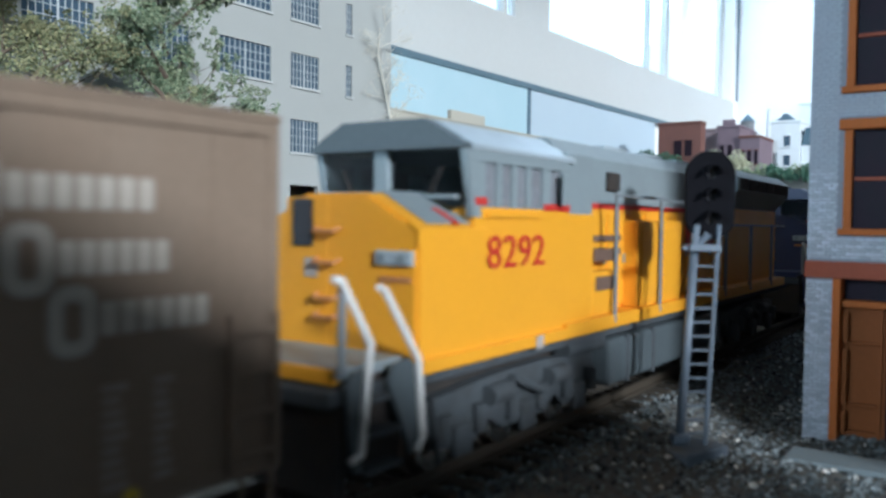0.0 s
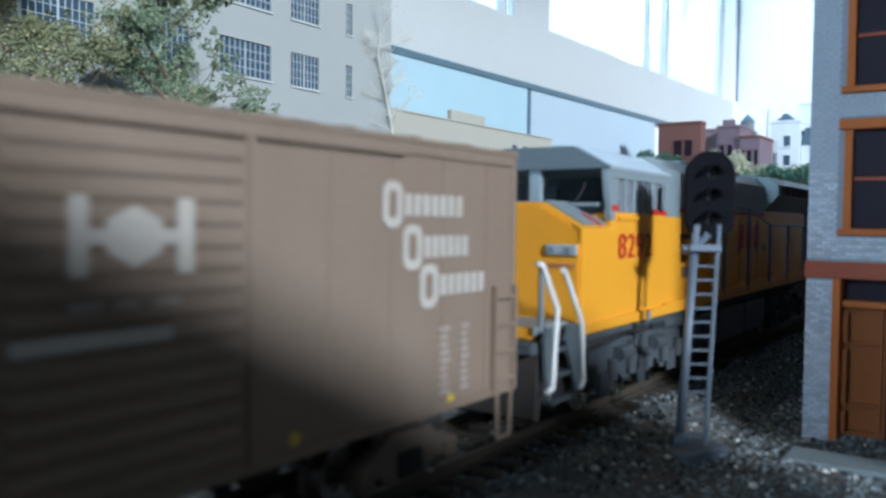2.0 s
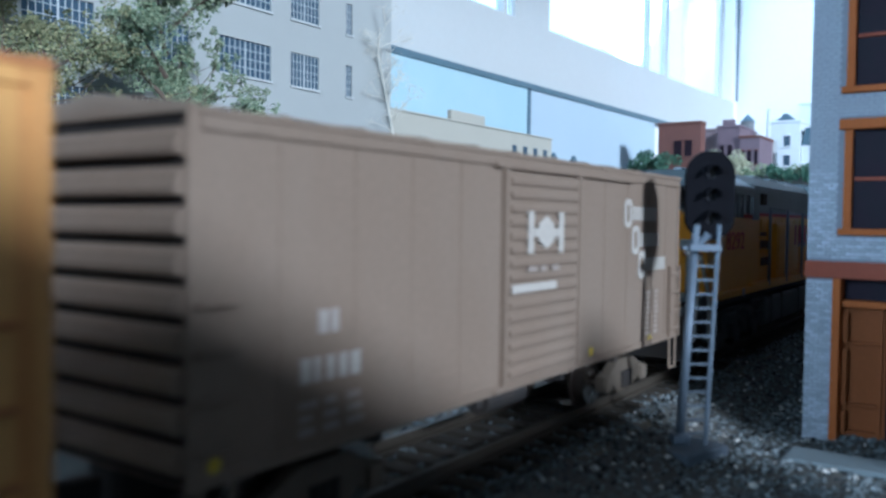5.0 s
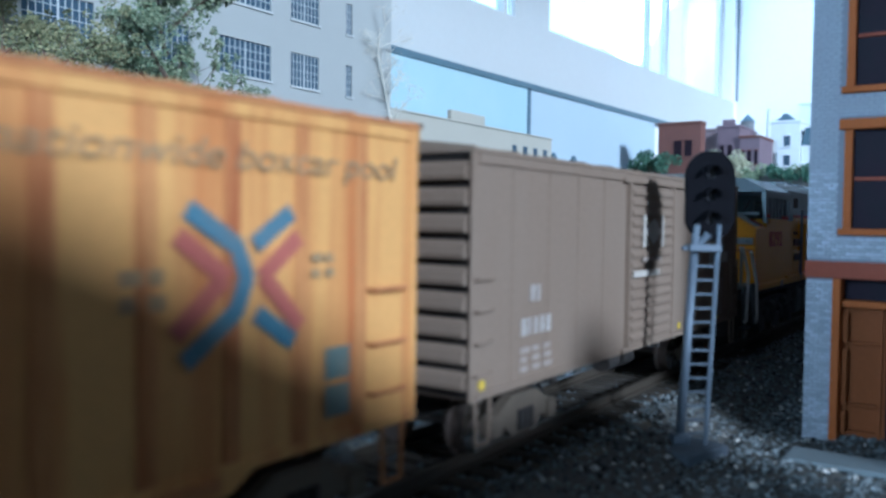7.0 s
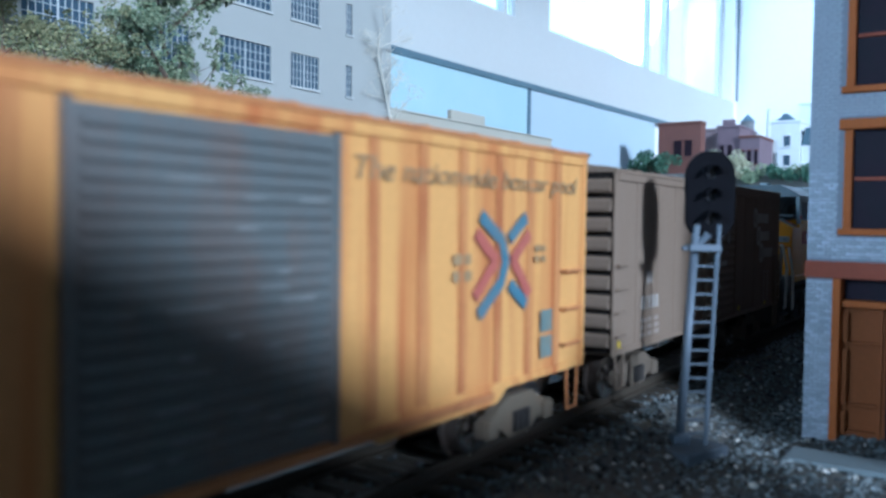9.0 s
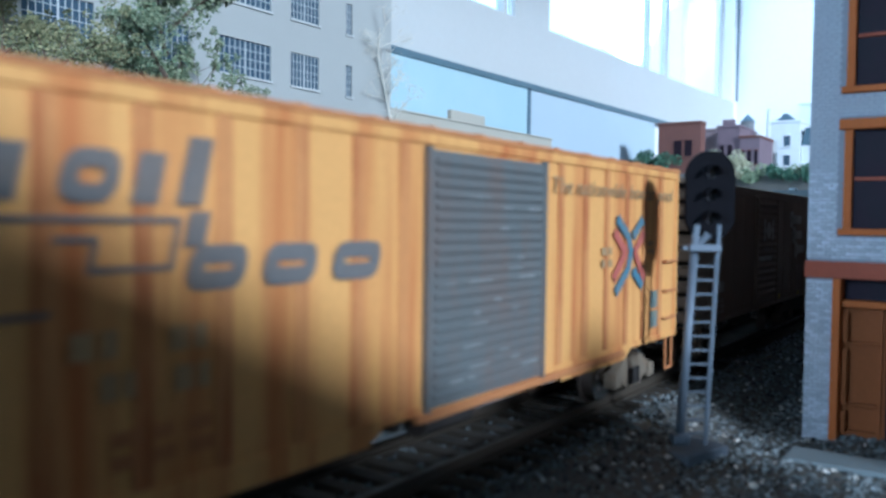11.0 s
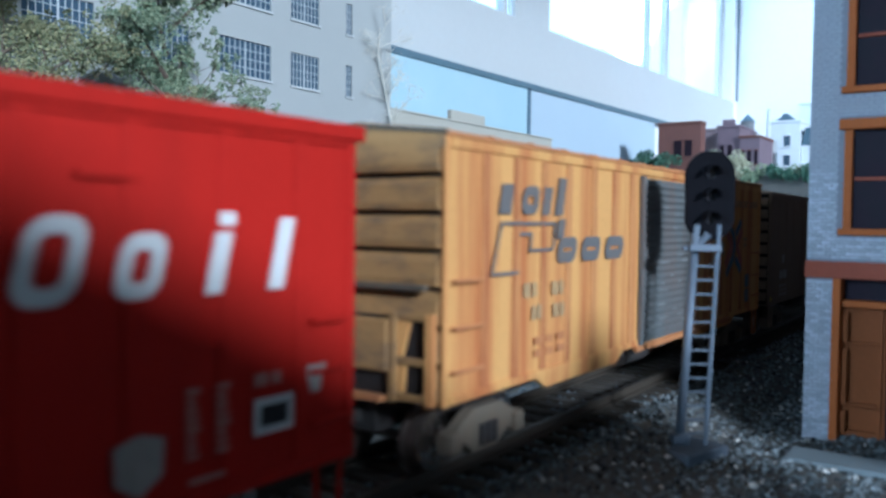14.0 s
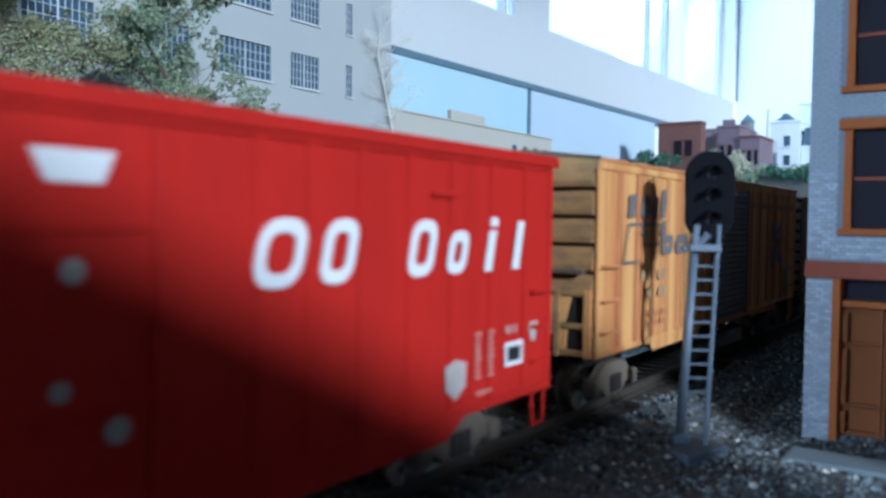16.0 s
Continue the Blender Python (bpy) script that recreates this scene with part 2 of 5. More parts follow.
# ---- builders ----
def box(bm, x0, x1, y0, y1, z0, z1, bev=0.0):
    r = bmesh.ops.create_cube(bm, size=1, matrix=Matrix.LocRotScale(((x0 + x1) / 2, (y0 + y1) / 2, (z0 + z1) / 2), None,
                                                                   (abs(x1 - x0), abs(y1 - y0), abs(z1 - z0))))
    if bev:
        es = list({e for v in r["verts"] for e in v.link_edges})
        bmesh.ops.bevel(bm, geom=es, offset=bev, segments=2, affect="EDGES", profile=0.5)
    return bm


def rod(bm, p, q, r, n=8, r2=None):
    p, q = Vector(p), Vector(q)
    d = q - p
    m = Matrix.Translation((p + q) / 2) @ d.to_track_quat("Z", "Y").to_matrix().to_4x4()
    bmesh.ops.create_cone(bm, cap_ends=True, segments=n, radius1=r, radius2=r if r2 is None else r2, depth=d.length, matrix=m)
    return bm


def prism(bm, pts, y0, y1, axis="y"):
    """A closed outline (x, z) swept along y, or (y, z) swept along x."""
    f = (lambda a, b, s: (a, s, b)) if axis == "y" else ((lambda a, b, s: (s, a, b)) if axis == "x" else (lambda a, b, s: (a, b, s)))
    va = [bm.verts.new(f(a, b, y0)) for a, b in pts]
    vb = [bm.verts.new(f(a, b, y1)) for a, b in pts]
    k = len(pts)
    bm.faces.new(va), bm.faces.new(vb[::-1])
    for i in range(k):
        bm.faces.new((va[i], vb[i], vb[(i + 1) % k], va[(i + 1) % k]))
    bmesh.ops.recalc_face_normals(bm, faces=bm.faces)
    return bm


def B():
    return bmesh.new()


def mesh_of(name, bm, material, smooth=False):
    bmesh.ops.scale(bm, vec=(MM, MM, MM), verts=bm.verts)
    me = bpy.data.meshes.new(name)
    bm.to_mesh(me)
    bm.free()
    me.materials.append(material)
    if smooth:
        me.shade_smooth()
    return me


def part(name, bm, material, parent, label="", smooth=False):
    ob = new(name, mesh_of(name, bm, material, smooth))
    ob.parent = parent
    return tagged(ob, label=label)


def thing(name, at, label, category, group="", kind=""):
    ob = new(name)
    ob.empty_display_size = 0.01
    ob.location = Vector(at) * MM
    return tagged(ob, label, category, group, kind)


def solid(name, bm, material, label, category, group="", kind="", at=(0, 0, 0)):
    ob = new(name, mesh_of(name, bm, material))
    ob.location = Vector(at) * MM
    return tagged(ob, label, category, group, kind)


def lettering(parent, text, x, z, height, y, material, width=0.0, shear=0.0, name="lettering", label=""):
    """Built-in font as a flat mesh on a side that faces -y; x, z of the lower left corner."""
    cu = bpy.data.curves.new(name, "FONT")
    cu.body, cu.size, cu.extrude, cu.shear = text, height / 0.72 * MM, 0.00006, shear
    tmp = new("tmp", cu)
    dg = bpy.context.evaluated_depsgraph_get()
    me = bpy.data.meshes.new_from_object(tmp.evaluated_get(dg))
    bpy.data.objects.remove(tmp)
    xs = [v.co.x for v in me.vertices]
    if width:
        k = width * MM / (max(xs) - min(xs))
        for v in me.vertices:
            v.co.x = (v.co.x - min(xs)) * k
    me.materials.append(material)
    ob = new(name, me)
    ob.parent = parent
    ob.matrix_basis = pose(x * MM, y * MM, z * MM, 90, 0, 0)
    return tagged(ob, label=label)


# ---- the room ----
WT = radians(-2.0)
NX, NY = math.cos(WT), math.sin(WT)


def wall_bm(u0, u1, d0, d1, z0, z1, bm=None):
    """A box in the window wall's frame: u along it, d behind its face."""
    bm = bm or B()
    tmp = B()
    box(tmp, u0, u1, d0, d1, z0, z1)
    tmp.transform(Matrix.Translation((0, 627, 0)) @ Matrix.Rotation(WT, 4, "Z"))
    me = bpy.data.meshes.new("t")
    tmp.to_mesh(me), tmp.free()
    bm.from_mesh(me)
    bpy.data.meshes.remove(me)
    return bm


def structure(name, bm, m, label, category):
    return solid(name, bm, m, label, category, kind="structure")


SILL = 334
structure("sky_outside", box(B(), -1500, 16000, 1900, 1920, -1500, 3500), glow("bright_overcast_sky", (0.84, 0.95, 1.0), 1.75), "bright white sky outside the window", "backdrop")
bm = wall_bm(-3500, 2082, 6, 120, -1000, 243)
wall_bm(-3500, 200, 6, 120, 243, 1600, bm)
wall_bm(2045, 2082, 6, 120, 243, 1600, bm)
wall_bm(200, 2045, 6, 120, 1180, 1600, bm)
structure("wall_north", bm, M["white"], "white painted wall with a wide window", "wall")
bm = wall_bm(200, 2045, 2, 30, 243, SILL)
structure("window_board", bm, M["sillwhite"], "broad white board under the window", "window board")
bm = wall_bm(300, 1640, -6.5, 0, 234.5, 240.5)
wall_bm(300, 1640, -5, 0, 240.5, 243, bm)
structure("trim", bm, M["trim"], "dark grey edge strip above the backdrop", "trim")
# window: frame, mullions, panes
win = thing("window_1", (0, 0, 0), "tall white-framed window in full daylight", "window", kind="structure")
part("window_frame", wall_bm(200, 2045, 40, 70, SILL, SILL + 12), M["sillwhite"], win)
for u0, u1 in ((200, 225), (1050, 1060), (1082, 1187), (1589, 1594), (1678, 1694), (2020, 2045)):
    part("mullion", wall_bm(u0, u1, 30, 44, SILL + 12, 1180), M["sillwhite"], win)
for u0, u1 in ((225, 1050), (1060, 1082), (1187, 1589), (1594, 1678), (1694, 2020)):
    pane = part("pane", wall_bm(u0, u1, 36, 38, SILL + 12, 1180), glass("window_glass"), win)
    pane.visible_shadow = False
# dark strip added to draw the line of the room's corner
part("cord", wall_bm(2066, 2069, 0, 4, SILL + 6, 1100), M["trim"], win)
part("cable", wall_bm(1845, 2044, 8, 10, SILL, SILL + 3), M["black_patch"], win)
structure("wall_east", box(B(), 2080, 2200, -2100, 700, -1000, 1600), M["white"], "plain white end wall", "wall")
bm = box(B(), -3620, -3500, -2100, -460, -1000, 1600)
box(bm, -3620, -3500, 760, 830, -1000, 1600), box(bm, -3620, -3500, -460, 760, -1000, 90), box(bm, -3620, -3500, -460, 760, 1010, 1600)
structure("wall_west", bm, M["room"], "plain beige wall with a window opening", "wall")
bm = box(B(), -3500, 2080, -2120, -2000, -1000, 350)
box(bm, -3500, -1700, -2120, -2000, 350, 1600)
box(bm, 1250, 2080, -2120, -2000, 350, 1600)
box(bm, -1700, 1250, -2120, -2000, 1500, 1600)
structure("wall_south", bm, M["room"], "plain beige wall with a window opening", "wall")
structure("floor", box(B(), -3620, 2200, -2120, 800, -1020, -1000), M["floorm"], "dark brown floor of the room", "floor")
structure("ceiling", box(B(), -3620, 2200, -2120, 800, 1600, 1620), M["room"], "plain beige ceiling", "ceiling")

# backdrop boards and the layout's ground
bd = structure("backdrop", wall_bm(150, 1065, -4, 4, -13, 236), M["backdrop"], "sky-blue painted backdrop board", "backdrop")
structure("backdrop_strip", wall_bm(1065.5, 1073, -5.5, 3, -13, 234), M["slate"], "dark joint strip between two backdrop boards", "joint strip")
structure("backdrop_board", wall_bm(1073.5, 1545, -4, 4, -13, 236), M["backdrop2"], "pale blue painted backdrop board", "backdrop")
structure("ground", box(B(), -700, 2078, -420, 620, -60, -13), M["earth"], "dark earth-coloured layout surface", "ground")
# unseen near-side gabled block, added to shape the shade on track and facade
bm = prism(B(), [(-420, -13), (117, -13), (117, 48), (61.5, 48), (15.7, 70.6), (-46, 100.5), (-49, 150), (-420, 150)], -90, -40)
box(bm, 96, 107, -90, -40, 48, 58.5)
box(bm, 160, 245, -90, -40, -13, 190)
structure("wall_shed", bm, M["shadeblock"], "unseen added block shading the track and facade", "wall")


# ---- track ----
TY = 84.5
track = thing("track", (0, TY, 0), "dark ballasted model railway track with worn rails", "track", kind="structure")
bm = prism(B(), [(-36, -13), (36, -13), (20, -3.6), (-20, -3.6)], -500, 1300, "x")
part("ballast_bed", bm, M["bed"], track)
for s in (-1, 1):
    y = s * 8.6
    bm = prism(B(), [(y - 1.3, -2.4), (y + 1.3, -2.4), (y + 1.3, -2.0), (y + 0.35, -1.7), (y + 0.35, -0.8), (y + 0.7, -0.6),
                     (y + 0.7, -0.05), (y + 0.6, 0), (y - 0.6, 0), (y - 0.7, -0.05), (y - 0.7, -0.6), (y - 0.35, -0.8),
                     (y - 0.35, -1.7), (y - 1.3, -2.0)], -500, 1300, "x")
    part("rail", bm, M["rail"], track)
tie_me = mesh_of("sleeper", box(B(), -1.4, 1.4, -15, 15, -4.2, -2.4, 0.15), M["tie"])
for i in range(120):
    t = new("sleeper", tie_me)
    t.parent = track
    t.matrix_basis = pose((-60 + 6.6 * i) * MM, random.uniform(-0.3, 0.3) * MM, 0, 0, 0, random.uniform(-0.8, 0.8))


def stones(name, n, area, size, m, label, z):
    """Loose stones scattered over an area; z(x, y) gives the surface."""
    rng = np.random.default_rng(5 + n)
    ico = np.array([(0, 0, 1), (0.9, 0, 0.1), (0.2, 0.9, -0.1), (-0.8, 0.4, 0.1), (-0.5, -0.8, 0), (0.4, -0.8, 0.2), (0, 0, -0.8)])
    fc = [(0, 1, 2), (0, 2, 3), (0, 3, 4), (0, 4, 5), (0, 5, 1), (6, 2, 1), (6, 3, 2), (6, 4, 3), (6, 5, 4), (6, 1, 5)]
    V, Fs = [], []
    for i in range(n):
        x, y = rng.uniform(area[0], area[1]), rng.uniform(area[2], area[3])
        s = size * rng.uniform(0.45, 1.3) * rng.uniform(0.7, 1.2, 3)
        a = rng.uniform(0, 6.283)
        p = (ico + rng.normal(0, 0.14, ico.shape)) * s * (1, 1, 0.75)
        p = np.stack([p[:, 0] * np.cos(a) - p[:, 1] * np.sin(a), p[:, 0] * np.sin(a) + p[:, 1] * np.cos(a), p[:, 2]], 1)
        V.append(p + (x, y, z(x, y) + 0.25 * s[2]))
        Fs += [tuple(k + 7 * i for k in f) for f in fc]
    me = bpy.data.meshes.new(name)
    me.from_pydata((np.concatenate(V) * MM).tolist(), [], Fs)
    me.materials.append(m)
    return tagged(new(name, me), label, "gravel", kind="stuff")


def surf(x, y):
    d = abs(y - TY)
    h = -3.4 if d < 20 else max(-3.4 - (d - 20) / 11 * 5.2, -9.4)
    return h + 0.7 * noise.noise((x * 0.07, y * 0.07, 0))


# the shoulder between track and signal
bm = B()
gx, gy = 90, 26
vs = [[bm.verts.new((40 + 4 * i, 10 + 2.3 * j, surf(40 + 4 * i, 10 + 2.3 * j))) for j in range(gy)] for i in range(gx)]
for i in range(gx - 1):
    for j in range(gy - 1):
        bm.faces.new((vs[i][j], vs[i + 1][j], vs[i + 1][j + 1], vs[i][j + 1]))
structure("gravel_bed", bm, M["soil"], "uneven dark gravel beside the track", "ground")
stones("ballast_gravel", 15000, (60, 400, 8, 74), 0.66, M["stone"], "loose grey and black ballast gravel", surf)
stones("track_gravel", 3500, (60, 420, 66, 103), 0.7, M["stone"], "dark ballast between the sleepers", surf)
stones("pale_gravel", 260, (80, 330, 10, 72), 0.8, M["stonelight"], "scattered pale ballast stones", surf)


# ---- signal beside the track ----
def signal(x, y, z):
    s = thing("railway_signal", (x, y, z), "silver signal mast with ladder and black three-lamp head", "signal")
    turn = Matrix.Rotation(radians(34.5 - 90), 4, "Z")

    def add(name, bm, m, label="", smooth=False, parent=None):
        bm.transform(turn)
        return part(name, bm, m, parent or s, label, smooth)
    # local: x to the right of the viewer, y away from the viewer
    bm = box(B(), -7.0, 7.0, -6.2, 6.2, -1.5, 1.2, 0.5)
    bm.transform(Matrix.Translation((-4.4, 0, 0)) @ Matrix.Rotation(radians(38), 4, "Z"))
    add("base_plate", bm, M["signal_metal"])
    add("foot", box(B(), -6.8, -3.4, -1.9, 1.9, 1.2, 3.4, 0.5), M["signal_metal"])
    add("mast", rod(B(), (-5.2, 0, 0.9), (-3.0, 0, 40.6), 0.92, 12), M["signal_metal"], smooth=True)
    add("ladder_rail", rod(B(), (-0.1, -0.6, 0.6), (1.75, -0.6, 46.0), 0.5, 8), M["signal_metal"])
    for i in range(13):
        h = 3.4 + i * 2.85
        add("ladder_rung", rod(B(), (-5.1 + h * 0.054, -0.6, h), (-0.05 + h * 0.04, -0.6, h), 0.26, 6), M["signal_metal"])
    bm = box(B(), -4.6, 1.9, -2.4, 1.6, 40.6, 42.0, 0.25)
    box(bm, -5.8, -4.4, -1.6, -0.2, 40.8, 41.7, 0.2)
    add("platform", bm, M["signal_metal"])
    bm = rod(B(), (-2.9, 0, 42), (-2.7, 0, 46), 0.9, 10)
    rod(bm, (-2.2, -0.4, 42), (-0.4, -0.9, 44.2), 0.8, 8)
    add("bracket", bm, M["signal_metal"])
    # oval background plate
    pts = []
    for k in range(28):
        a = 2 * math.pi * k / 28
        cz = 4.2 if math.sin(a) >= 0 else -4.2
        pts.append((-0.1 + 4.95 * math.cos(a), 51.9 + cz + 4.9 * math.sin(a)))
    add("backplate", prism(B(), pts, -0.6, 0.7), M["signal_black"], "black oval background plate")
    add("lamp_case", box(B(), -2.9, 2.7, 0.7, 3.6, 45.4, 58.4, 0.9), M["signal_black"])
    for cz in (56.5, 51.9, 47.3):
        c = Vector((-0.1, 0, cz))
        add("lens", rod(B(), c + Vector((0, -0.9, 0)), c + Vector((0, -0.55, 0)), 1.25, 16), M["lens"])
        bm = B()
        for k in range(9):
            a0, a1 = radians(-10 + 200 * k / 9), radians(-10 + 200 * (k + 1) / 9)
            p = [c + Vector((r * math.cos(a), y, r * math.sin(a))) for a in (a0, a1) for r in (1.65, 1.35) for y in (-0.6, -3.4)]
            f = [bm.verts.new(v) for v in p]
            for q in ((0, 1, 5, 4), (2, 6, 7, 3), (1, 3, 7, 5), (0, 4, 6, 2), (0, 2, 3, 1), (4, 5, 7, 6)):
                bm.faces.new([f[i] for i in q])
        add("visor", bm, M["signal_black"])
    return s


sig = signal(174.7, 52.0, -8.0)
sig.scale = (1.04, 1.04, 1.04)


# ---- buildings ----
def sash_window(parent, x, y0, y1, z0, z1):
    """Window in a facade that faces -x: orange surround, lintel and sill proud of the wall, dark sashes set back."""
    w = part("window", box(B(), x + 1.6, x + 2.0, y0, y1, z0, z1), M["pane"], parent)
    part("lintel", box(B(), x - 1.1, x + 0.4, y0 - 1.0, y1 + 1.0, z1 - 0.2, z1 + 2.0, 0.2), M["orange"], w)
    part("sill", box(B(), x - 1.1, x + 0.4, y0 - 0.8, y1 + 0.8, z0 - 1.4, z0, 0.2), M["orange"], w)
    for a, b in ((y0, y0 + 1.0), (y1 - 1.6, y1)):
        part("jamb", box(B(), x - 0.25, x + 1.6, a, b, z0, z1 - 0.2, 0.12), M["orange"], w)
    zm = (z0 + z1) / 2
    part("meeting_rail", box(B(), x + 1.0, x + 1.6, y0 + 1.0, y1 - 1.6, zm - 0.35, zm + 0.35), M["belt"], w)
    return w


def brick_building():
    X, YL, YR, Z0, Z1 = 191.0, 35.8, -70.0, -6.5, 130.0
    b = thing("brick_building", (0, 0, -2.8), "grey brick town building with orange window and door trim", "building")
    # front wall in piers so that the openings go through
    wins = [(12.5, 29.0), (-14.5, 2.0), (-41.5, -25.0)]
    rows = [(39.4, 60.4), (69.2, 90.5), (99.0, 120.0)]
    doors = [(12.0, 30.6), (-42, -2)]
    bm = B()
    ys = [YR] + [v for w in wins[::-1] for v in w] + [YL]
    for i in range(0, len(ys), 2):
        box(bm, X, X + 3, ys[i], ys[i + 1], 32.4, Z1)
    for w in wins:
        zz = [32.4] + [v for r in rows for v in r] + [Z1]
        for i in range(0, len(zz), 2):
            box(bm, X, X + 3, w[0], w[1], zz[i], zz[i + 1])
    ys = [YR] + [v for w in doors[::-1] for v in w] + [YL]
    for i in range(0, len(ys), 2):
        box(bm, X, X + 3, ys[i], ys[i + 1], Z0, 28.8)
    box(bm, X + 3, X + 8, 8.0, 12.0, Z0, 28.8)
    # unseen sides, deep to shade the train and coloured dark against bounced light
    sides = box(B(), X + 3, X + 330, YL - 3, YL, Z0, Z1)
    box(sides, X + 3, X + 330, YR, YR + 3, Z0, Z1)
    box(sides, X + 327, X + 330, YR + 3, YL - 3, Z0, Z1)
    part("side_wall", sides, M["sidebrick"], b, "side wall darkened to cut bounced light")
    part("wall", bm, M["mortar"], b)
    part("roof", box(B(), X - 1, X + 331, YR - 1, YL + 1, Z1, Z1 + 3), M["belt"], b)
    part("belt_course", box(B(), X - 0.9, X + 3, YR, YL + 0.3, 28.8, 32.4, 0.25), M["belt"], b, "dark red belt course")
    for w in wins:
        for r in rows:
            sash_window(b, X, w[0], w[1], r[0], r[1])
    # doorway with panelled door
    d = part("door", box(B(), X + 6.2, X + 7.2, 12.0, 30.6, Z0 + 0.6, 28.8), M["doorwood"], b, "brown-orange panelled wooden door")
    part("door_frame", box(B(), X - 0.2, X + 6.2, 29.0, 30.6, Z0 + 0.4, 28.8, 0.15), M["orange"], d)
    part("transom", box(B(), X + 2.4, X + 6.2, 12.0, 29.0, 22.6, 24.0, 0.2), M["orange"], d)
    part("fanlight", box(B(), X + 5.9, X + 6.2, 12.0, 29.0, 24.0, 28.8), M["pane"], d)
    # dark panel that paints the shadow over the door's right part
    part("sidelight", box(B(), X + 4.6, X + 6.2, 12.0, 20.4, Z0 + 0.6, 22.6, 0.2), M["pane"], d)
    for z0, z1 in ((-4.4, 0.2), (1.6, 13.6), (15.0, 21.4)):
        bm = B()
        y0, y1 = 22.2, 27.8
        box(bm, X + 5.0, X + 6.2, y0 - 0.9, y1 + 0.9, z0 - 0.8, z0), box(bm, X + 5.0, X + 6.2, y0 - 0.9, y1 + 0.9, z1, z1 + 0.8)
        box(bm, X + 5.0, X + 6.2, y0 - 0.9, y0, z0, z1), box(bm, X + 2.7, X + 3.2, y1, y1 + 0.9, z0, z1)
        part("door_panel", bm, M["doorwood"], d)
    part("shop_window", box(B(), X + 2, X + 2.4, -42, -2, 2, 28.8), M["pane"], b)
    part("shop_panel", box(B(), X + 0.5, X + 2.4, -42, -2, Z0, 2), M["orange"], b)
    # bricks of the corner stretch that the camera sees
    h, l, j = 0.64, 1.75, 0.13
    near, n = [], 0
    rest = B()
    z = Z0 + 0.2
    row = 0
    while z < 100:
        y, first = YL, row % 2 == 1
        while y > 12:
            yb = max(y - (l / 2 if first else l), 12.0)
            inside = 28.6 < z + h and z < 32.6
            for a, c in (wins[:1] if z > 32 else doors[:1]):
                rr = rows if z > 32 else [(Z0, 28.8)]
                for r in rr:
                    ztop = r[1] + (2.0 if z > 32 else 0)
                    zbot = r[0] - (1.4 if z > 32 else 0)
                    if z + h > zbot and z < ztop:
                        if yb < c + (1.0 if z > 32 else 0) and yb > a - 2:
                            yb = max(yb, c + 0.02 + (1.0 if z > 32 else 0))
                            if y <= yb + 0.4:
                                inside = True
            if not inside and y - yb > 0.4:
                if n < 300 and z < 60:
                    near.append((yb, y, z))
                    n += 1
                else:
                    box(rest, X - 0.07, X + 0.2, yb, y, z, z + h)
            y -= (l / 2 if first else l) + j
            first = False
        z += h + j
        row += 1
    shared = {}
    for yb, y, z in near:
        k = round(y - yb, 2)
        if k not in shared:
            shared[k] = mesh_of("brick", box(B(), -0.07, 0.2, -k / 2, k / 2, 0, h), M["brickgrey"])
        o = new("brick", shared[k])
        o.parent = b
        o.matrix_basis = pose((X + random.uniform(-0.02, 0.02)) * MM, (y + yb) / 2 * MM, z * MM)
    tagged(part("brickwork", rest, M["brickgrey"], b), kind="stuff")
    b.scale = (1.07, 1.07, 1.07)
    structure("pavement", box(B(), 179.5, 190.5, -80, 37.5, -12.5, -8.2, 0.4), M["concrete"], "grey paved forecourt edge", "pavement")


brick_building()


def far_window(parent, x0, x1, y, z0, z1, cols, rows, m_pane="winpane"):
    """Industrial window in a facade that faces -y: recessed pane, sill and glazing bars."""
    w = part("window", box(B(), x0, x1, y + 1.4, y + 1.8, z0, z1), M[m_pane], parent)
    part("sill", box(B(), x0 - 1, x1 + 1, y - 1.2, y + 1.0, z0 - 1.6, z0), M["greytrim"], w)
    bm = B()
    for i in range(1, cols):
        x = x0 + (x1 - x0) * i / cols
        t = 0.6 if i * 2 == cols else 0.24
        box(bm, x - t, x + t, y + 0.9, y + 1.4, z0, z1)
    for i in range(1, rows):
        z = z0 + (z1 - z0) * i / rows
        box(bm, x0, x1, y + 0.95, y + 1.35, z - 0.22, z + 0.22)
    part("glazing_grid", bm, M["muntin"], w)
    return w


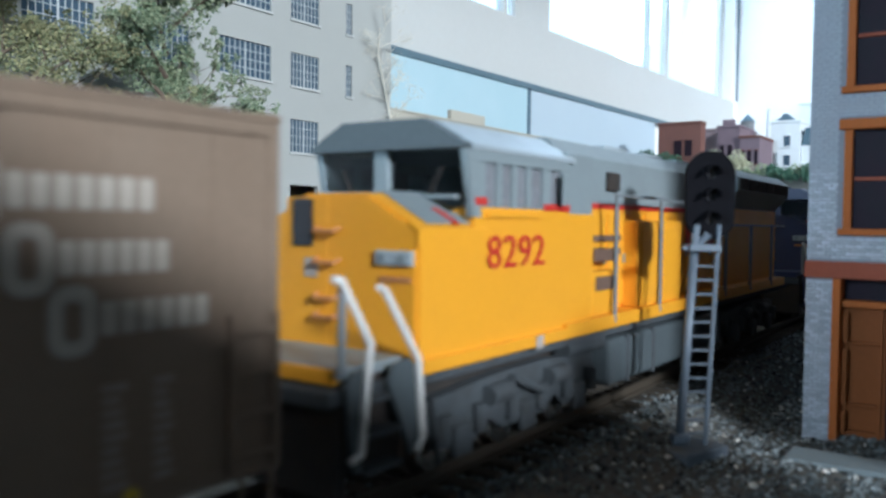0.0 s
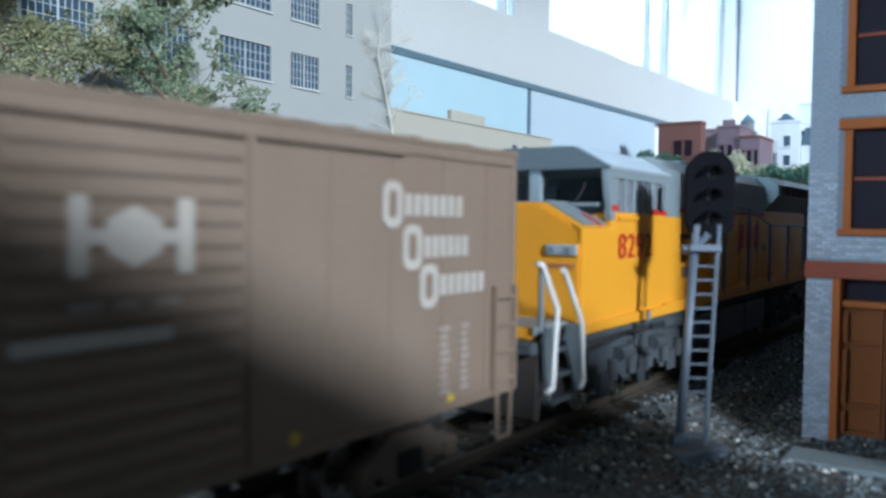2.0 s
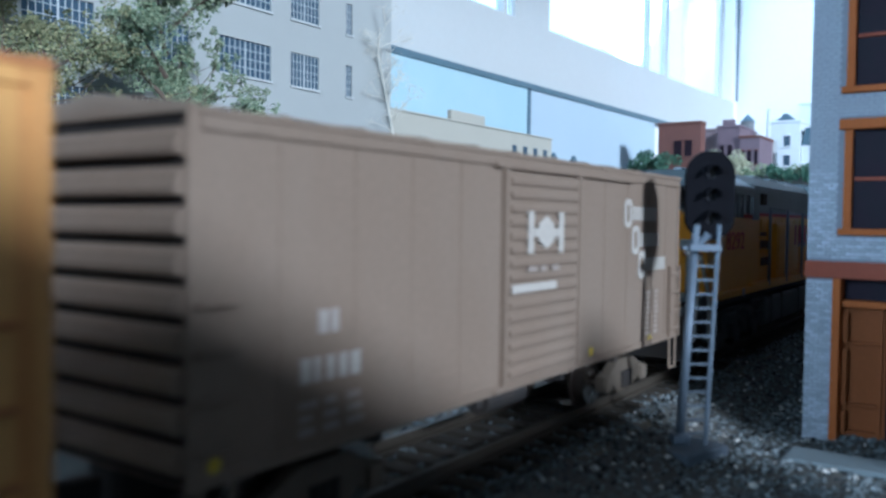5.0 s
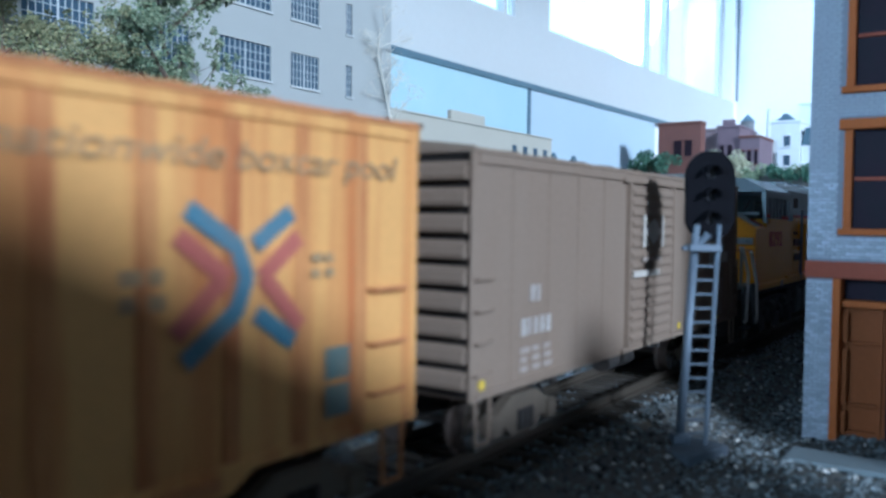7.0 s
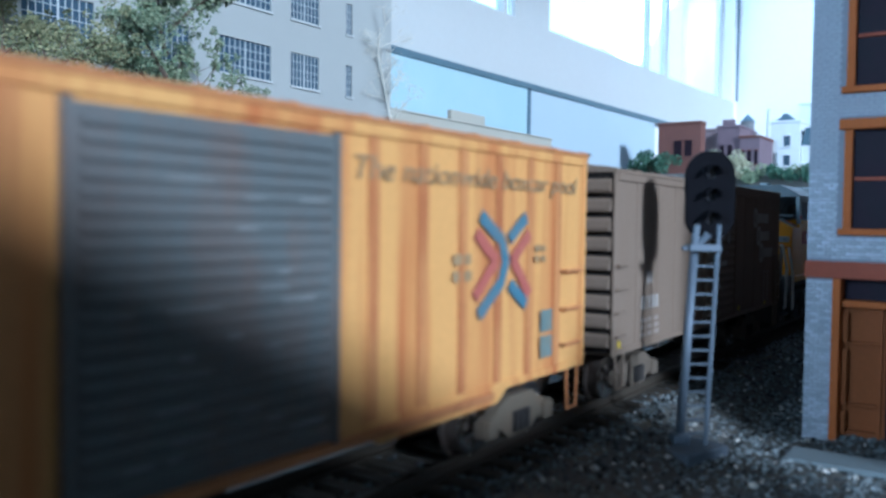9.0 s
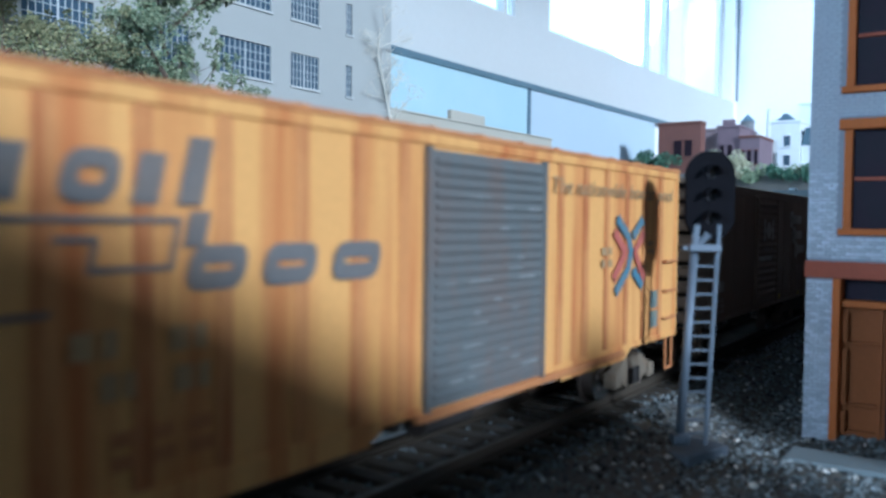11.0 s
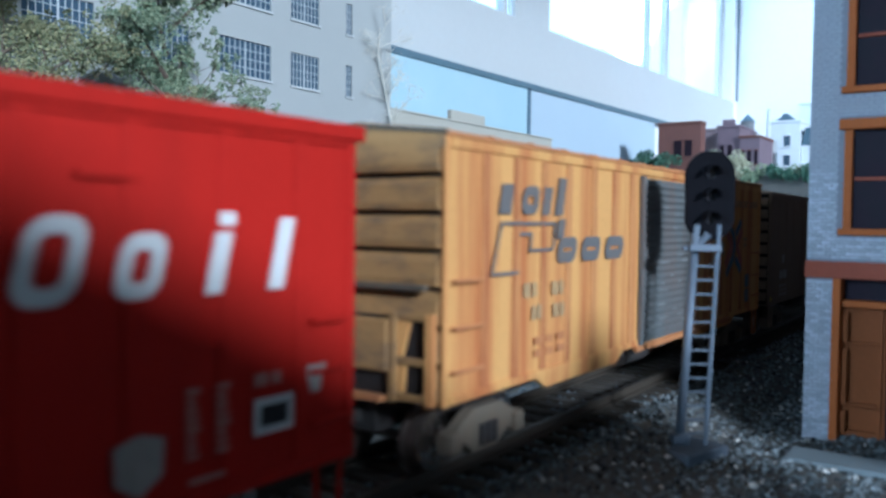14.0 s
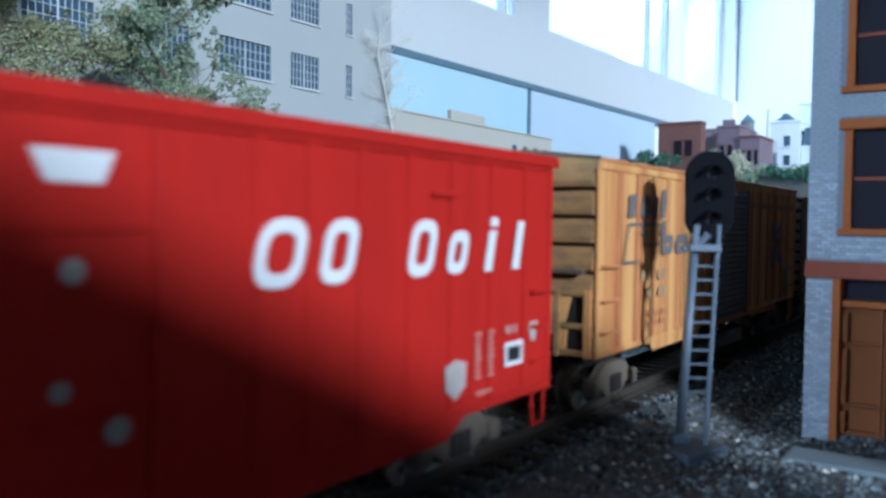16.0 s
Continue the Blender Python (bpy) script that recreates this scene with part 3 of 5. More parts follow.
def warehouse():
    Y, X0, X1, Z1 = 412.0, 60.0, 521.5, 330.0
    b = thing("warehouse", (0, 0, 0), "pale grey four-storey warehouse with barred industrial windows", "building")
    cols = [(467.3, 474.5, 3), (410.2, 438.4, 8), (348.2, 391.8, 10), (285, 325, 10), (222, 262, 10), (160, 200, 10), (98, 138, 10)]
    rows = [(40.5, 63.5), (86.5, 109.2), (132.3, 155.3), (178.4, 201.4), (224.5, 247.5), (270.5, 293.5)]
    bm = B()
    xs = sorted([X0, X1] + [v for c in cols for v in c[:2]])
    for i in range(0, len(xs), 2):
        box(bm, xs[i], xs[i + 1], Y, Y + 4, -13, Z1)
    for c in cols:
        zz = [-13] + [v for r in rows for v in r] + [Z1]
        for i in range(0, len(zz), 2):
            box(bm, c[0], c[1], Y, Y + 4, zz[i], zz[i + 1])
    box(bm, X1 - 4, X1, Y + 4, Y + 90, -13, Z1)
    box(bm, X0, X0 + 4, Y + 4, Y + 90, -13, Z1)
    box(bm, X0 + 4, X1 - 4, Y + 86, Y + 90, -13, Z1)
    part("wall", bm, M["greywall"], b)
    part("roof", box(B(), X0 - 2, X1 + 2, Y - 2, Y + 92, Z1, Z1 + 4), M["greytrim"], b)
    for c in cols:
        for r in rows[1:5]:
            far_window(b, c[0], c[1], Y, r[0], r[1], c[2], 4)


warehouse()


def cream_building():
    b = thing("cream_building", (0, 0, 0), "low cream stucco building with a stepped parapet", "building")
    bm = box(B(), 560, 878, 450, 520, -13, 137)
    part("wall", bm, M["cream"], b)
    part("parapet", box(B(), 664, 726, 449, 454, 137, 148, 0.6), M["cream"], b)
    part("coping", box(B(), 559, 879, 448.6, 521, 137, 138.6, 0.3), M["cream"], b)
    for i in range(4):
        x = 785 + i * 24
        w = part("window", box(B(), x, x + 9, 449.4, 450.4, 100, 124), M["winpane"], b)
        part("sill", box(B(), x - 1, x + 10, 448.8, 450.2, 98.5, 100), M["cream"], w)


cream_building()


def town_house(name, x, y0, y1, z1, wall, label, wins, depth=90, cornice=None, parapet=0):
    """House whose front faces -x, with windows (y0, y1, z0, z1)."""
    b = thing(name, (0, 0, 0), label, "building")
    part("wall", box(B(), x, x + depth, y0, y1, -13, z1), M[wall], b)
    bm = box(B(), x - 2, x + depth + 1, y0 - 1.5, y1 + 1.5, z1, z1 + 4, 0.5)
    part("cornice", bm, M[cornice or wall], b)
    if parapet:
        ym = (y0 + y1) / 2
        part("parapet", box(B(), x - 1, x + 4, ym - (y1 - y0) * 0.28, ym + (y1 - y0) * 0.28, z1 + 4, z1 + 4 + parapet), M[wall], b)
    for a, c, e, f in wins:
        w = part("window", box(B(), x - 0.6, x + 0.6, a, c, e, f), M["pane"] if wall != "blockwhite" else M["winpane"], b)
        part("sill", box(B(), x - 2.2, x + 0.2, a - 1, c + 1, e - 2, e), M[cornice or wall], w)
        part("lintel", box(B(), x - 1.8, x + 0.2, a - 1, c + 1, f, f + 2), M[cornice or wall], w)
    return b


bm = prism(B(), [(1150, -13), (2078, -13), (2078, 118), (1230, 116), (1200, 108)], 120, 500)
structure("terrace", bm, M["soil"], "raised dark scenery under the town", "ground")
town_house("brick_shop", 1350, 420, 491, 205, "redbrick", "red brick shop building with a flat roof",
           [(451, 464, 152, 178), (434, 446, 152, 178)], depth=26, cornice="redbrick")
town_house("pink_shop", 1455, 380, 450, 203, "pink", "pink plastered building with faded wall sign", [])
town_house("mauve_shop", 1400, 371, 407, 201, "mauve", "mauve brick building with a stepped parapet",
           [(396, 403, 150, 172), (383, 390, 150, 172)], parapet=9)
town_house("corner_shop", 1396, 338, 370, 182, "mauve", "dull red corner building with paired windows",
           [(362, 367, 139, 161), (351, 357, 139, 161), (341, 346, 139, 161)], cornice="redbrick")
wh = town_house("white_house", 1500, 297, 345, 216, "blockwhite", "white plastered house with slate cupola",
                [(313, 323, 175, 193), (313, 323, 142, 160)], cornice="blockwhite")
part("cupola", prism(B(), [(306, 221), (339, 221), (330, 226), (326, 232), (320, 232), (315, 226)], 1505, 1535, "x"), M["slate"], wh, "blue-grey slate cupola")
part("chimney", rod(B(), (1502, 349, 150), (1502, 349, 240), 4, 10), M["blockwhite"], wh)
part("downpipe", rod(B(), (1498, 334, 125), (1498, 334, 165), 0.9, 6), M["slate"], wh)
ww = town_house("white_wing", 1506, 235, 296, 172, "blockwhite", "white lower house with a slate roof", [(262, 280, 130, 150)], cornice="blockwhite")
part("roof", prism(B(), [(234, 176), (297, 176), (290, 206), (240, 206)], 1506, 1590, "x"), M["slate"], ww)
town_house("tall_white_house", 1610, 210, 322, 260, "blockwhite", "tall pale house behind the others", [(262, 275, 200, 225), (288, 300, 200, 225)])
# added block whose dark colour stands for the dark gap between the houses
town_house("alley_gap", 1470, 346, 357, 178, "sidebrick", "narrow dark block added for the gap between houses", [])

tw = thing("water_tower", (1600, 410, 0), "grey wooden water tower with a conical roof", "water tower")
part("tank", rod(B(), (0, 0, 200), (0, 0, 233), 12, 18), M["tank"], tw)
part("roof", rod(B(), (0, 0, 233), (0, 0, 247), 14, 18, 0.6), M["slate"], tw)
for sx in (-1, 1):
    for sy in (-1, 1):
        part("leg", rod(B(), (9 * sx, 9 * sy, 110), (8 * sx, 8 * sy, 200), 1.2, 6), M["tank"], tw)
# small roof vents behind the cream building
for x in (923, 981):
    v = thing("roof_vent", (x, 470, 0), "small dark roof vent with a cap", "roof vent", "vents behind the low building")
    part("pipe", rod(B(), (0, 0, -13), (0, 0, 120), 3, 8), M["slate"], v)
    part("cap", rod(B(), (0, 0, 119), (0, 0, 126), 5, 10, 2.5), M["slate"], v)


# ---- trees ----
def clumps(centers, n, leaf, seed, squash=1.0):
    """Many small leaf flakes gathered round centres (x, y, z, radius)."""
    rng = np.random.default_rng(seed)
    V, Fs = [], []
    w = np.array([c[3] ** 2 for c in centers], float)
    pick = rng.choice(len(centers), n, p=w / w.sum())
    for k in range(n):
        cx, cy, cz, r = centers[pick[k]]
        d = rng.normal(0, 1, 3)
        d /= np.linalg.norm(d)
        p = np.array((cx, cy, cz)) + d * r * rng.uniform(0.25, 1.0) ** 0.6 * (1, 1, squash)
        s = leaf * rng.uniform(0.5, 1.4)
        a, b = rng.normal(0, 1, 3), rng.normal(0, 1, 3)
        a /= np.linalg.norm(a)
        b = np.cross(a, b)
        b /= np.linalg.norm(b)
        c = np.cross(a, b) * 0.35
        i = len(V)
        V += [p + a * s, p + b * s * 0.7 + c * s, p - a * s, p - b * s * 0.7 + c * s]
        Fs += [(i, i + 1, i + 2), (i, i + 2, i + 3)]
    me = bpy.data.meshes.new("crown")
    me.from_pydata((np.array(V) * MM).tolist(), [], Fs)
    return me


def limbs(bm, p, d, length, r, depth, rng, tips):
    q = p + d * length
    rod(bm, p, q, r, 6 if depth > 1 else 4, r * 0.68)
    tips.append((q, length))
    if depth == 0:
        return
    for k in range(rng.randint(2, 3)):
        nd = (d + Vector((rng.uniform(-1, 1), rng.uniform(-1, 1), rng.uniform(-0.45, 0.6))) * 0.75).normalized()
        limbs(bm, q, nd, length * rng.uniform(0.62, 0.85), r * 0.62, depth - 1, rng, tips)


def tree(name, at, height, spread, leaf_m, label, seed, leaves=5200, extra=(), bark="bark", leaf=1.3, low=0.3):
    rng = random.Random(seed)
    t = thing(name, at, label, "tree")
    bm = B()
    tips = []
    rod(bm, (0, 0, -6), (0, 0, height * 0.4), height * 0.022, 8, height * 0.016)
    for k in range(6):
        a = k * 1.05 + rng.uniform(-0.3, 0.3)
        d = Vector((math.cos(a) * 0.8, math.sin(a) * 0.6, 0.75)).normalized()
        limbs(bm, Vector((0, 0, height * (low + 0.05 * k))), d, spread * 0.42, height * 0.006, 3, rng, tips)
    sparse = []
    for k, (p, q) in enumerate(extra):
        limbs(bm, Vector(p), (Vector(q) - Vector(p)).normalized(), (Vector(q) - Vector(p)).length * 0.5, 0.4, 3, rng, sparse)
    part("trunk", bm, M[bark], t)
    cs = [(p.x, p.y, p.z, max(l * 0.62, 4.5)) for p, l in tips] + [(p.x, p.y, p.z, 2.4) for p, l in sparse]
    me = clumps(cs, leaves, leaf, seed)
    me.materials.append(M[leaf_m])
    c = new("crown", me)
    c.parent = t
    return t


def bush(name, at, r, leaf_m, label, seed, n=900, leaf=2.4, wide=1.0):
    rng = np.random.default_rng(seed)
    t = thing(name, at, label, "bush")
    cs = [(rng.uniform(-r, r) * 0.6, rng.uniform(-r, r) * 0.7 * wide, rng.uniform(0.2, 0.9) * r, r * rng.uniform(0.3, 0.5)) for _ in range(9)]
    me = clumps(cs, n, leaf, seed)
    me.materials.append(M[leaf_m])
    o = new("crown", me)
    o.parent = t
    bm = B()
    for k in range(4):
        rod(bm, (0, 0, -4), (cs[k][0], cs[k][1], cs[k][2]), 1.2, 5, 0.5)
    part("stem", bm, M["bark"], t)


tree("tree", (176, 352, -10), 224, 54, "leaf2", "olive and yellow-green model tree with flocked leaves", 3, leaves=31000, low=0.41, leaf=0.78,
     extra=(((6, 0, 96), (58, -2, 116)), ((6, 0, 98), (50, 0, 124)), ((8, 0, 96), (66, -4, 110)), ((8, 0, 98), (40, 2, 112))))
tree("tree", (262, 350, -10), 222, 40, "leaf", "green model tree with open twiggy lower branches", 11, leaves=27000, low=0.39, leaf=0.78, extra=(((4, 0, 98), (36, -4, 122)), ((6, 0, 100), (44, 0, 114)), ((8, 0, 98), (42, -3, 106)), ((6, 0, 104), (36, 2, 130))))
bt = thing("bare_tree", (507, 408.5, -10), "bleached bare model tree without leaves", "tree")
bm, tips, rng = B(), [], random.Random(8)
stem = [Vector(p) for p in ((16, 0, -6), (14, 0, 119), (4, 0, 150), (-6, 0, 178), (-4, 0, 200))]
for k in range(4):
    rod(bm, stem[k], stem[k + 1], 1.2 - 0.22 * k, 7, 0.98 - 0.22 * k)
for k in range(13):
    s = stem[1].lerp(stem[2], k / 5) if k < 6 else stem[2].lerp(stem[4], (k - 6) / 7)
    d = Vector((rng.uniform(-1, 0.45), rng.uniform(-0.7, -0.15), rng.uniform(0.1, 1.0))).normalized()
    limbs(bm, s, d, rng.uniform(8, 13), 0.34, 3, rng, tips)
part("trunk", bm, M["twig"], bt)
me = clumps([(p.x, p.y, p.z, 5) for p, l in tips], 1800, 0.5, 8)
me.materials.append(M["twig"])
fuzz = new("crown", me)
fuzz.parent = bt
bush("bush", (1300, 470, 118), 34, "leaf3", "dark green bush by the brick shop", 5, 1400, 2.6)
bush("bush", (1300, 500, 118), 22, "leaf3", "dark green bush by the backdrop", 15, 700, 2.6)
bush("bush", (1250, 341, 112), 32, "leafpale", "pale cream flowering bush", 6, 1100, 2.2)
for i in range(6):
    bush("bush", (1200 + 12 * (i % 2), 300 - 22 * i, 100), 20, "leaf3" if i % 3 else "leaf", "low green hedge bush below the white house", 30 + i, 600, 2.2, 1.3)
bush("bush", (1180, 330, 96), 18, "leafpale", "pale hedge bush below the town", 41, 500, 2.0, 1.4)


# ---- rolling stock ----
def wheelset(parent, x, z=4.75, r=4.75):
    w = new("wheelset")
    w.parent = parent
    w.location = Vector((x, 0, z)) * MM
    for s in (-1, 1):
        bm = rod(B(), (0, s * 7.3, 0), (0, s * 9.9, 0), r, 24)
        rod(bm, (0, s * 6.7, 0), (0, s * 7.3, 0), r + 0.8, 24)
        for k in range(5):
            a = k * 1.2566
            rod(bm, (math.cos(a) * r * 0.5, s * 9.9, math.sin(a) * r * 0.5), (math.cos(a) * r * 0.5, s * 10.1, math.sin(a) * r * 0.5), 0.7, 6)
        part("wheel", bm, M["wheel"], w)
        part("tread", rod(B(), (0, s * 9.5, 0), (0, s * 9.98, 0), r * 0.995, 24), M["tread"], w)
    part("axle", rod(B(), (0, -11.5, 0), (0, 11.5, 0), 0.9, 8), M["wheel"], w)
    return w


WHEELS = []


def truck(parent, x, m="truck"):
    """Two-axle freight truck: cast side frames, bolster, springs; the wheelsets turn."""
    for s in (-1, 1):
        y = s * 12.6
        bm = prism(B(), [(-12, 3.6), (-10, 3.2), (-7, 4.4), (-4, 2.2), (4, 2.2), (7, 4.4), (10, 3.2), (12, 3.6), (12, 6.6), (9, 7.0),
                         (4.5, 9.4), (-4.5, 9.4), (-9, 7.0), (-12, 6.6)], y - 1.0, y + 1.0)
        bm.transform(Matrix.Translation((x, 0, 0)))
        part("side_frame", bm, M[m], parent)
        for k in (-1.9, 0, 1.9):
            part("spring", rod(B(), (x + k, y + s * 1.2, 3.0), (x + k, y + s * 1.2, 6.6), 0.75, 8), M["under"], parent)
        for k in (-10, 10):
            part("axle_box", box(B(), x + k - 1.7, x + k + 1.7, y + s * 0.2 - 1.6, y + s * 0.2 + 1.6, 3.1, 6.6, 0.5), M[m], parent)
    part("bolster", box(B(), x - 2.4, x + 2.4, -12, 12, 5, 9.4, 0.4), M["under"], parent)
    for k in (-10, 10):
        WHEELS.append((wheelset(parent, x + k), x + k))


def coupler(parent, x, s, z=9.5):
    bm = box(B(), x, x + s * 5.5, -1.5, 1.5, z - 1.3, z + 1.3, 0.3)
    box(bm, x + s * 4.2, x + s * 7.6, -2.3, 2.0, z - 1.9, z + 1.9, 0.6)
    part("coupler", bm, M["under"], parent)
    rod_b = rod(B(), (x, 5, z - 1.5), (x + s * 6, 5.5, z - 6.5), 0.35, 6)
    part("air_hose", rod_b, M["under"], parent)


def ladder(parent, x0, x1, y, zs, m, rail=True):
    for z in zs:
        bm = rod(B(), (x0, y - 0.8, z), (x1, y - 0.8, z), 0.32, 6)
        rod(bm, (x0, y, z), (x0, y - 0.8, z), 0.3, 5), rod(bm, (x1, y, z), (x1, y - 0.8, z), 0.3, 5)
        part("rung", bm, m, parent)
    if rail:
        for x in (x0, x1):
            part("ladder_rail", box(B(), x - 0.35, x + 0.35, y - 0.9, y - 0.05, zs[0] - 2, zs[-1] + 2), m, parent)


def stirrup(parent, x, y, z0, z1, m):
    bm = rod(B(), (x - 2.2, y, z0), (x - 1.9, y, z1), 0.35, 6)
    rod(bm, (x + 2.2, y, z0), (x + 1.9, y, z1), 0.35, 6), rod(bm, (x - 1.9, y, z1), (x + 1.9, y, z1), 0.35, 6)
    part("stirrup_step", bm, m, parent)


def boxcar(name, label, L, z0, z1, side, end, roof, post_x=(), post_m=None, end_ribs=6, rib_fill=0.43, truck_in=24.0, truck_m="truck", W=34.0, post_d=0.5, peak=2.0):
    c = thing(name, (0, TY, 0), label, "boxcar", "cars of the freight train")
    h, a = L / 2, W / 2
    body = part("body", box(B(), -h + 0.8, h - 0.8, -a, a, z0, z1, 0.25), side, c)
    # roof: shallow gable with eaves and cross seams
    part("roof", prism(B(), [(-a - 0.5, z1), (-a - 0.5, z1 + 0.7), (0, z1 + peak), (a + 0.5, z1 + 0.7), (a + 0.5, z1)], -h, h, "x"), roof, c)
    n = max(int(L / 13), 8)
    for i in range(n + 1):
        x = -h + 0.6 + (L - 1.2) * i / n
        part("roof_seam", prism(B(), [(-a - 0.2, z1 + 0.4), (-a - 0.2, z1 + 0.95), (0, z1 + peak + 0.4), (a + 0.2, z1 + 0.95), (a + 0.2, z1 + 0.4)],
                                x - 0.4, x + 0.4, "x"), roof, c)
    # corner posts and top chord
    for x in (-h, h):
        s = 1 if x > 0 else -1
        for y in (-a, a):
            part("corner_post", box(B(), x - s * 1.7, x, y - 0.25, y + 0.25, z0 - 0.2, z1, 0.1), side, c)
    for y in (-1, 1):
        part("top_chord", box(B(), -h + 1.7, h - 1.7, y * a, y * (a + 0.45), z1 - 1.7, z1 - 0.1, 0.12), side, c)
        part("side_sill", box(B(), -h + 1.7, h - 1.7, y * a, y * (a + 0.4), z0, z0 + 1.3, 0.1), side, c)
    for x in post_x:
        for y in (-1, 1):
            part("side_post", box(B(), x - 1.1, x + 1.1, y * a, y * (a + post_d), z0 + 1.3, z1 - 1.7, 0.2), post_m or side, c)
    # pressed ribs across both ends
    for s in (-1, 1):
        x = s * (h - 0.8)
        # black backing puts the shade between the ribs into the colour
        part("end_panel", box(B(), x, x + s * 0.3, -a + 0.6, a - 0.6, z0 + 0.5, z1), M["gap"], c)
        for k in range(end_ribs):
            z = z0 + 3.2 + (z1 - z0 - 6.0) * k / (end_ribs - 1)
            hh = (z1 - z0 - 6.0) / (end_ribs - 1) * rib_fill
            pts = [(x + s * 0.2, z - hh), (x + s * 1.4, z - hh * 0.9), (x + s * 1.55, z - hh * 0.5), (x + s * 1.2, z + hh * 0.5), (x + s * 0.2, z + hh)]
            part("end_rib", prism(B(), pts, -a + 0.7, a - 0.7), end, c)
        coupler(c, x, s)
    # underframe
    bm = box(B(), -h + 2, h - 2, -3, 3, 6.5, z0)
    for x in (-h * 0.55, -h * 0.2, h * 0.2, h * 0.55):
        box(bm, x - 0.8, x + 0.8, -a + 2, a - 2, z0 - 2.2, z0)
    part("centre_sill", bm, M["under"], c)
    part("brake_tank", rod(B(), (-6, -9, 8.5), (8, -9, 8.5), 2.4, 12), M["under"], c)
    for x in (-h + truck_in, h - truck_in):
        truck(c, x, truck_m)
    return c


def ribbed_door(parent, x0, x1, z0, z1, y, m, n, label):
    d = part("door", box(B(), x0, x1, y - 0.7, y + 0.1, z0, z1, 0.15), m, parent, label)
    for i in range(n):
        z = z0 + 1.6 + (z1 - z0 - 3.2) * i / (n - 1)
        hh = (z1 - z0) / n * 0.33
        pts = [(-0.7, z - hh), (-1.15, z - hh * 0.4), (-1.15, z + hh * 0.4), (-0.7, z + hh)]
        part("corrugation", prism(B(), [(y + p, q) for p, q in pts], x0 + 1.4, x1 - 1.4, "x"), m, d)
    for x in (x0 - 0.3, x1 - 0.5):
        part("door_edge", box(B(), x, x + 0.8, y - 1.1, y, z0 - 0.4, z1 + 0.4, 0.12), m, d)
    return d


def mark(parent, pts, y, m, label="", name="marking"):
    """A flat painted shape (x, z) lying on the side that faces -y."""
    return part(name, prism(B(), pts, y - 0.06, y), m, parent, label)


def quad(x0, x1, z0, z1, lean=0.0):
    return [(x0, z0), (x1, z0), (x1 + lean, z1), (x0 + lean, z1)]


def text_bars(parent, x0, x1, z0, z1, rows, y, m, split=1):
    """Small unreadable writing as plain bars."""
    hgt = (z1 - z0) / (rows * 1.6)
    for i in range(rows):
        z = z1 - hgt - i * hgt * 1.6
        for k in range(split):
            a = x0 + (x1 - x0) * (k + 0.08) / split
            e = x0 + (x1 - x0) * (k + 0.85) / split
            mark(parent, quad(a, e - (x1 - x0) / split * 0.22 * ((i * 7 + k * 3) % 4) / 3, z, z + hgt), y, m, name="writing_bar")


def wordmark(parent, glyphs, z0, z1, y, m, lean, stroke):
    """A brand's lettering as plain slanted blocks: solid bars or hollow frames (x0, x1, height share, hollow)."""
    for x0, x1, share, hollow in glyphs:
        zt = z0 + (z1 - z0) * share
        ln = lean * share
        if not hollow:
            mark(parent, quad(x0, x1, z0, zt, ln), y, m, name="emblem_block")
            continue
        f = lambda z: lean * (z - z0) / (z1 - z0)
        bm = B()
        ring = []
        for d in (0.0, stroke):
            a, h2 = (x1 - x0) / 2 - d, (zt - z0) / 2 - d
            r = max(min(a, h2) * 0.75, 0.05)
            for q, (sx, sz) in enumerate(((1, 1), (-1, 1), (-1, -1), (1, -1))):
                for k in range(5):
                    t = math.pi / 2 * (q + k / 4)
                    x, z = (x0 + x1) / 2 + sx * (a - r) + r * math.cos(t), (z0 + zt) / 2 + sz * (h2 - r) + r * math.sin(t)
                    ring.append((x + f(z), z))
        n = len(ring) // 2
        fr = [[bm.verts.new((x, yy, z)) for x, z in ring] for yy in (y, y - 0.06)]
        for k in range(n):
            m2 = (k + 1) % n
            bm.faces.new((fr[1][k], fr[1][m2], fr[1][n + m2], fr[1][n + k]))
            bm.faces.new((fr[0][k], fr[1][k], fr[1][m2], fr[0][m2]))
            bm.faces.new((fr[0][n + k], fr[1][n + k], fr[1][n + m2], fr[0][n + m2]))
        bmesh.ops.recalc_face_normals(bm, faces=bm.faces)
        part("emblem_block", bm, m, parent)


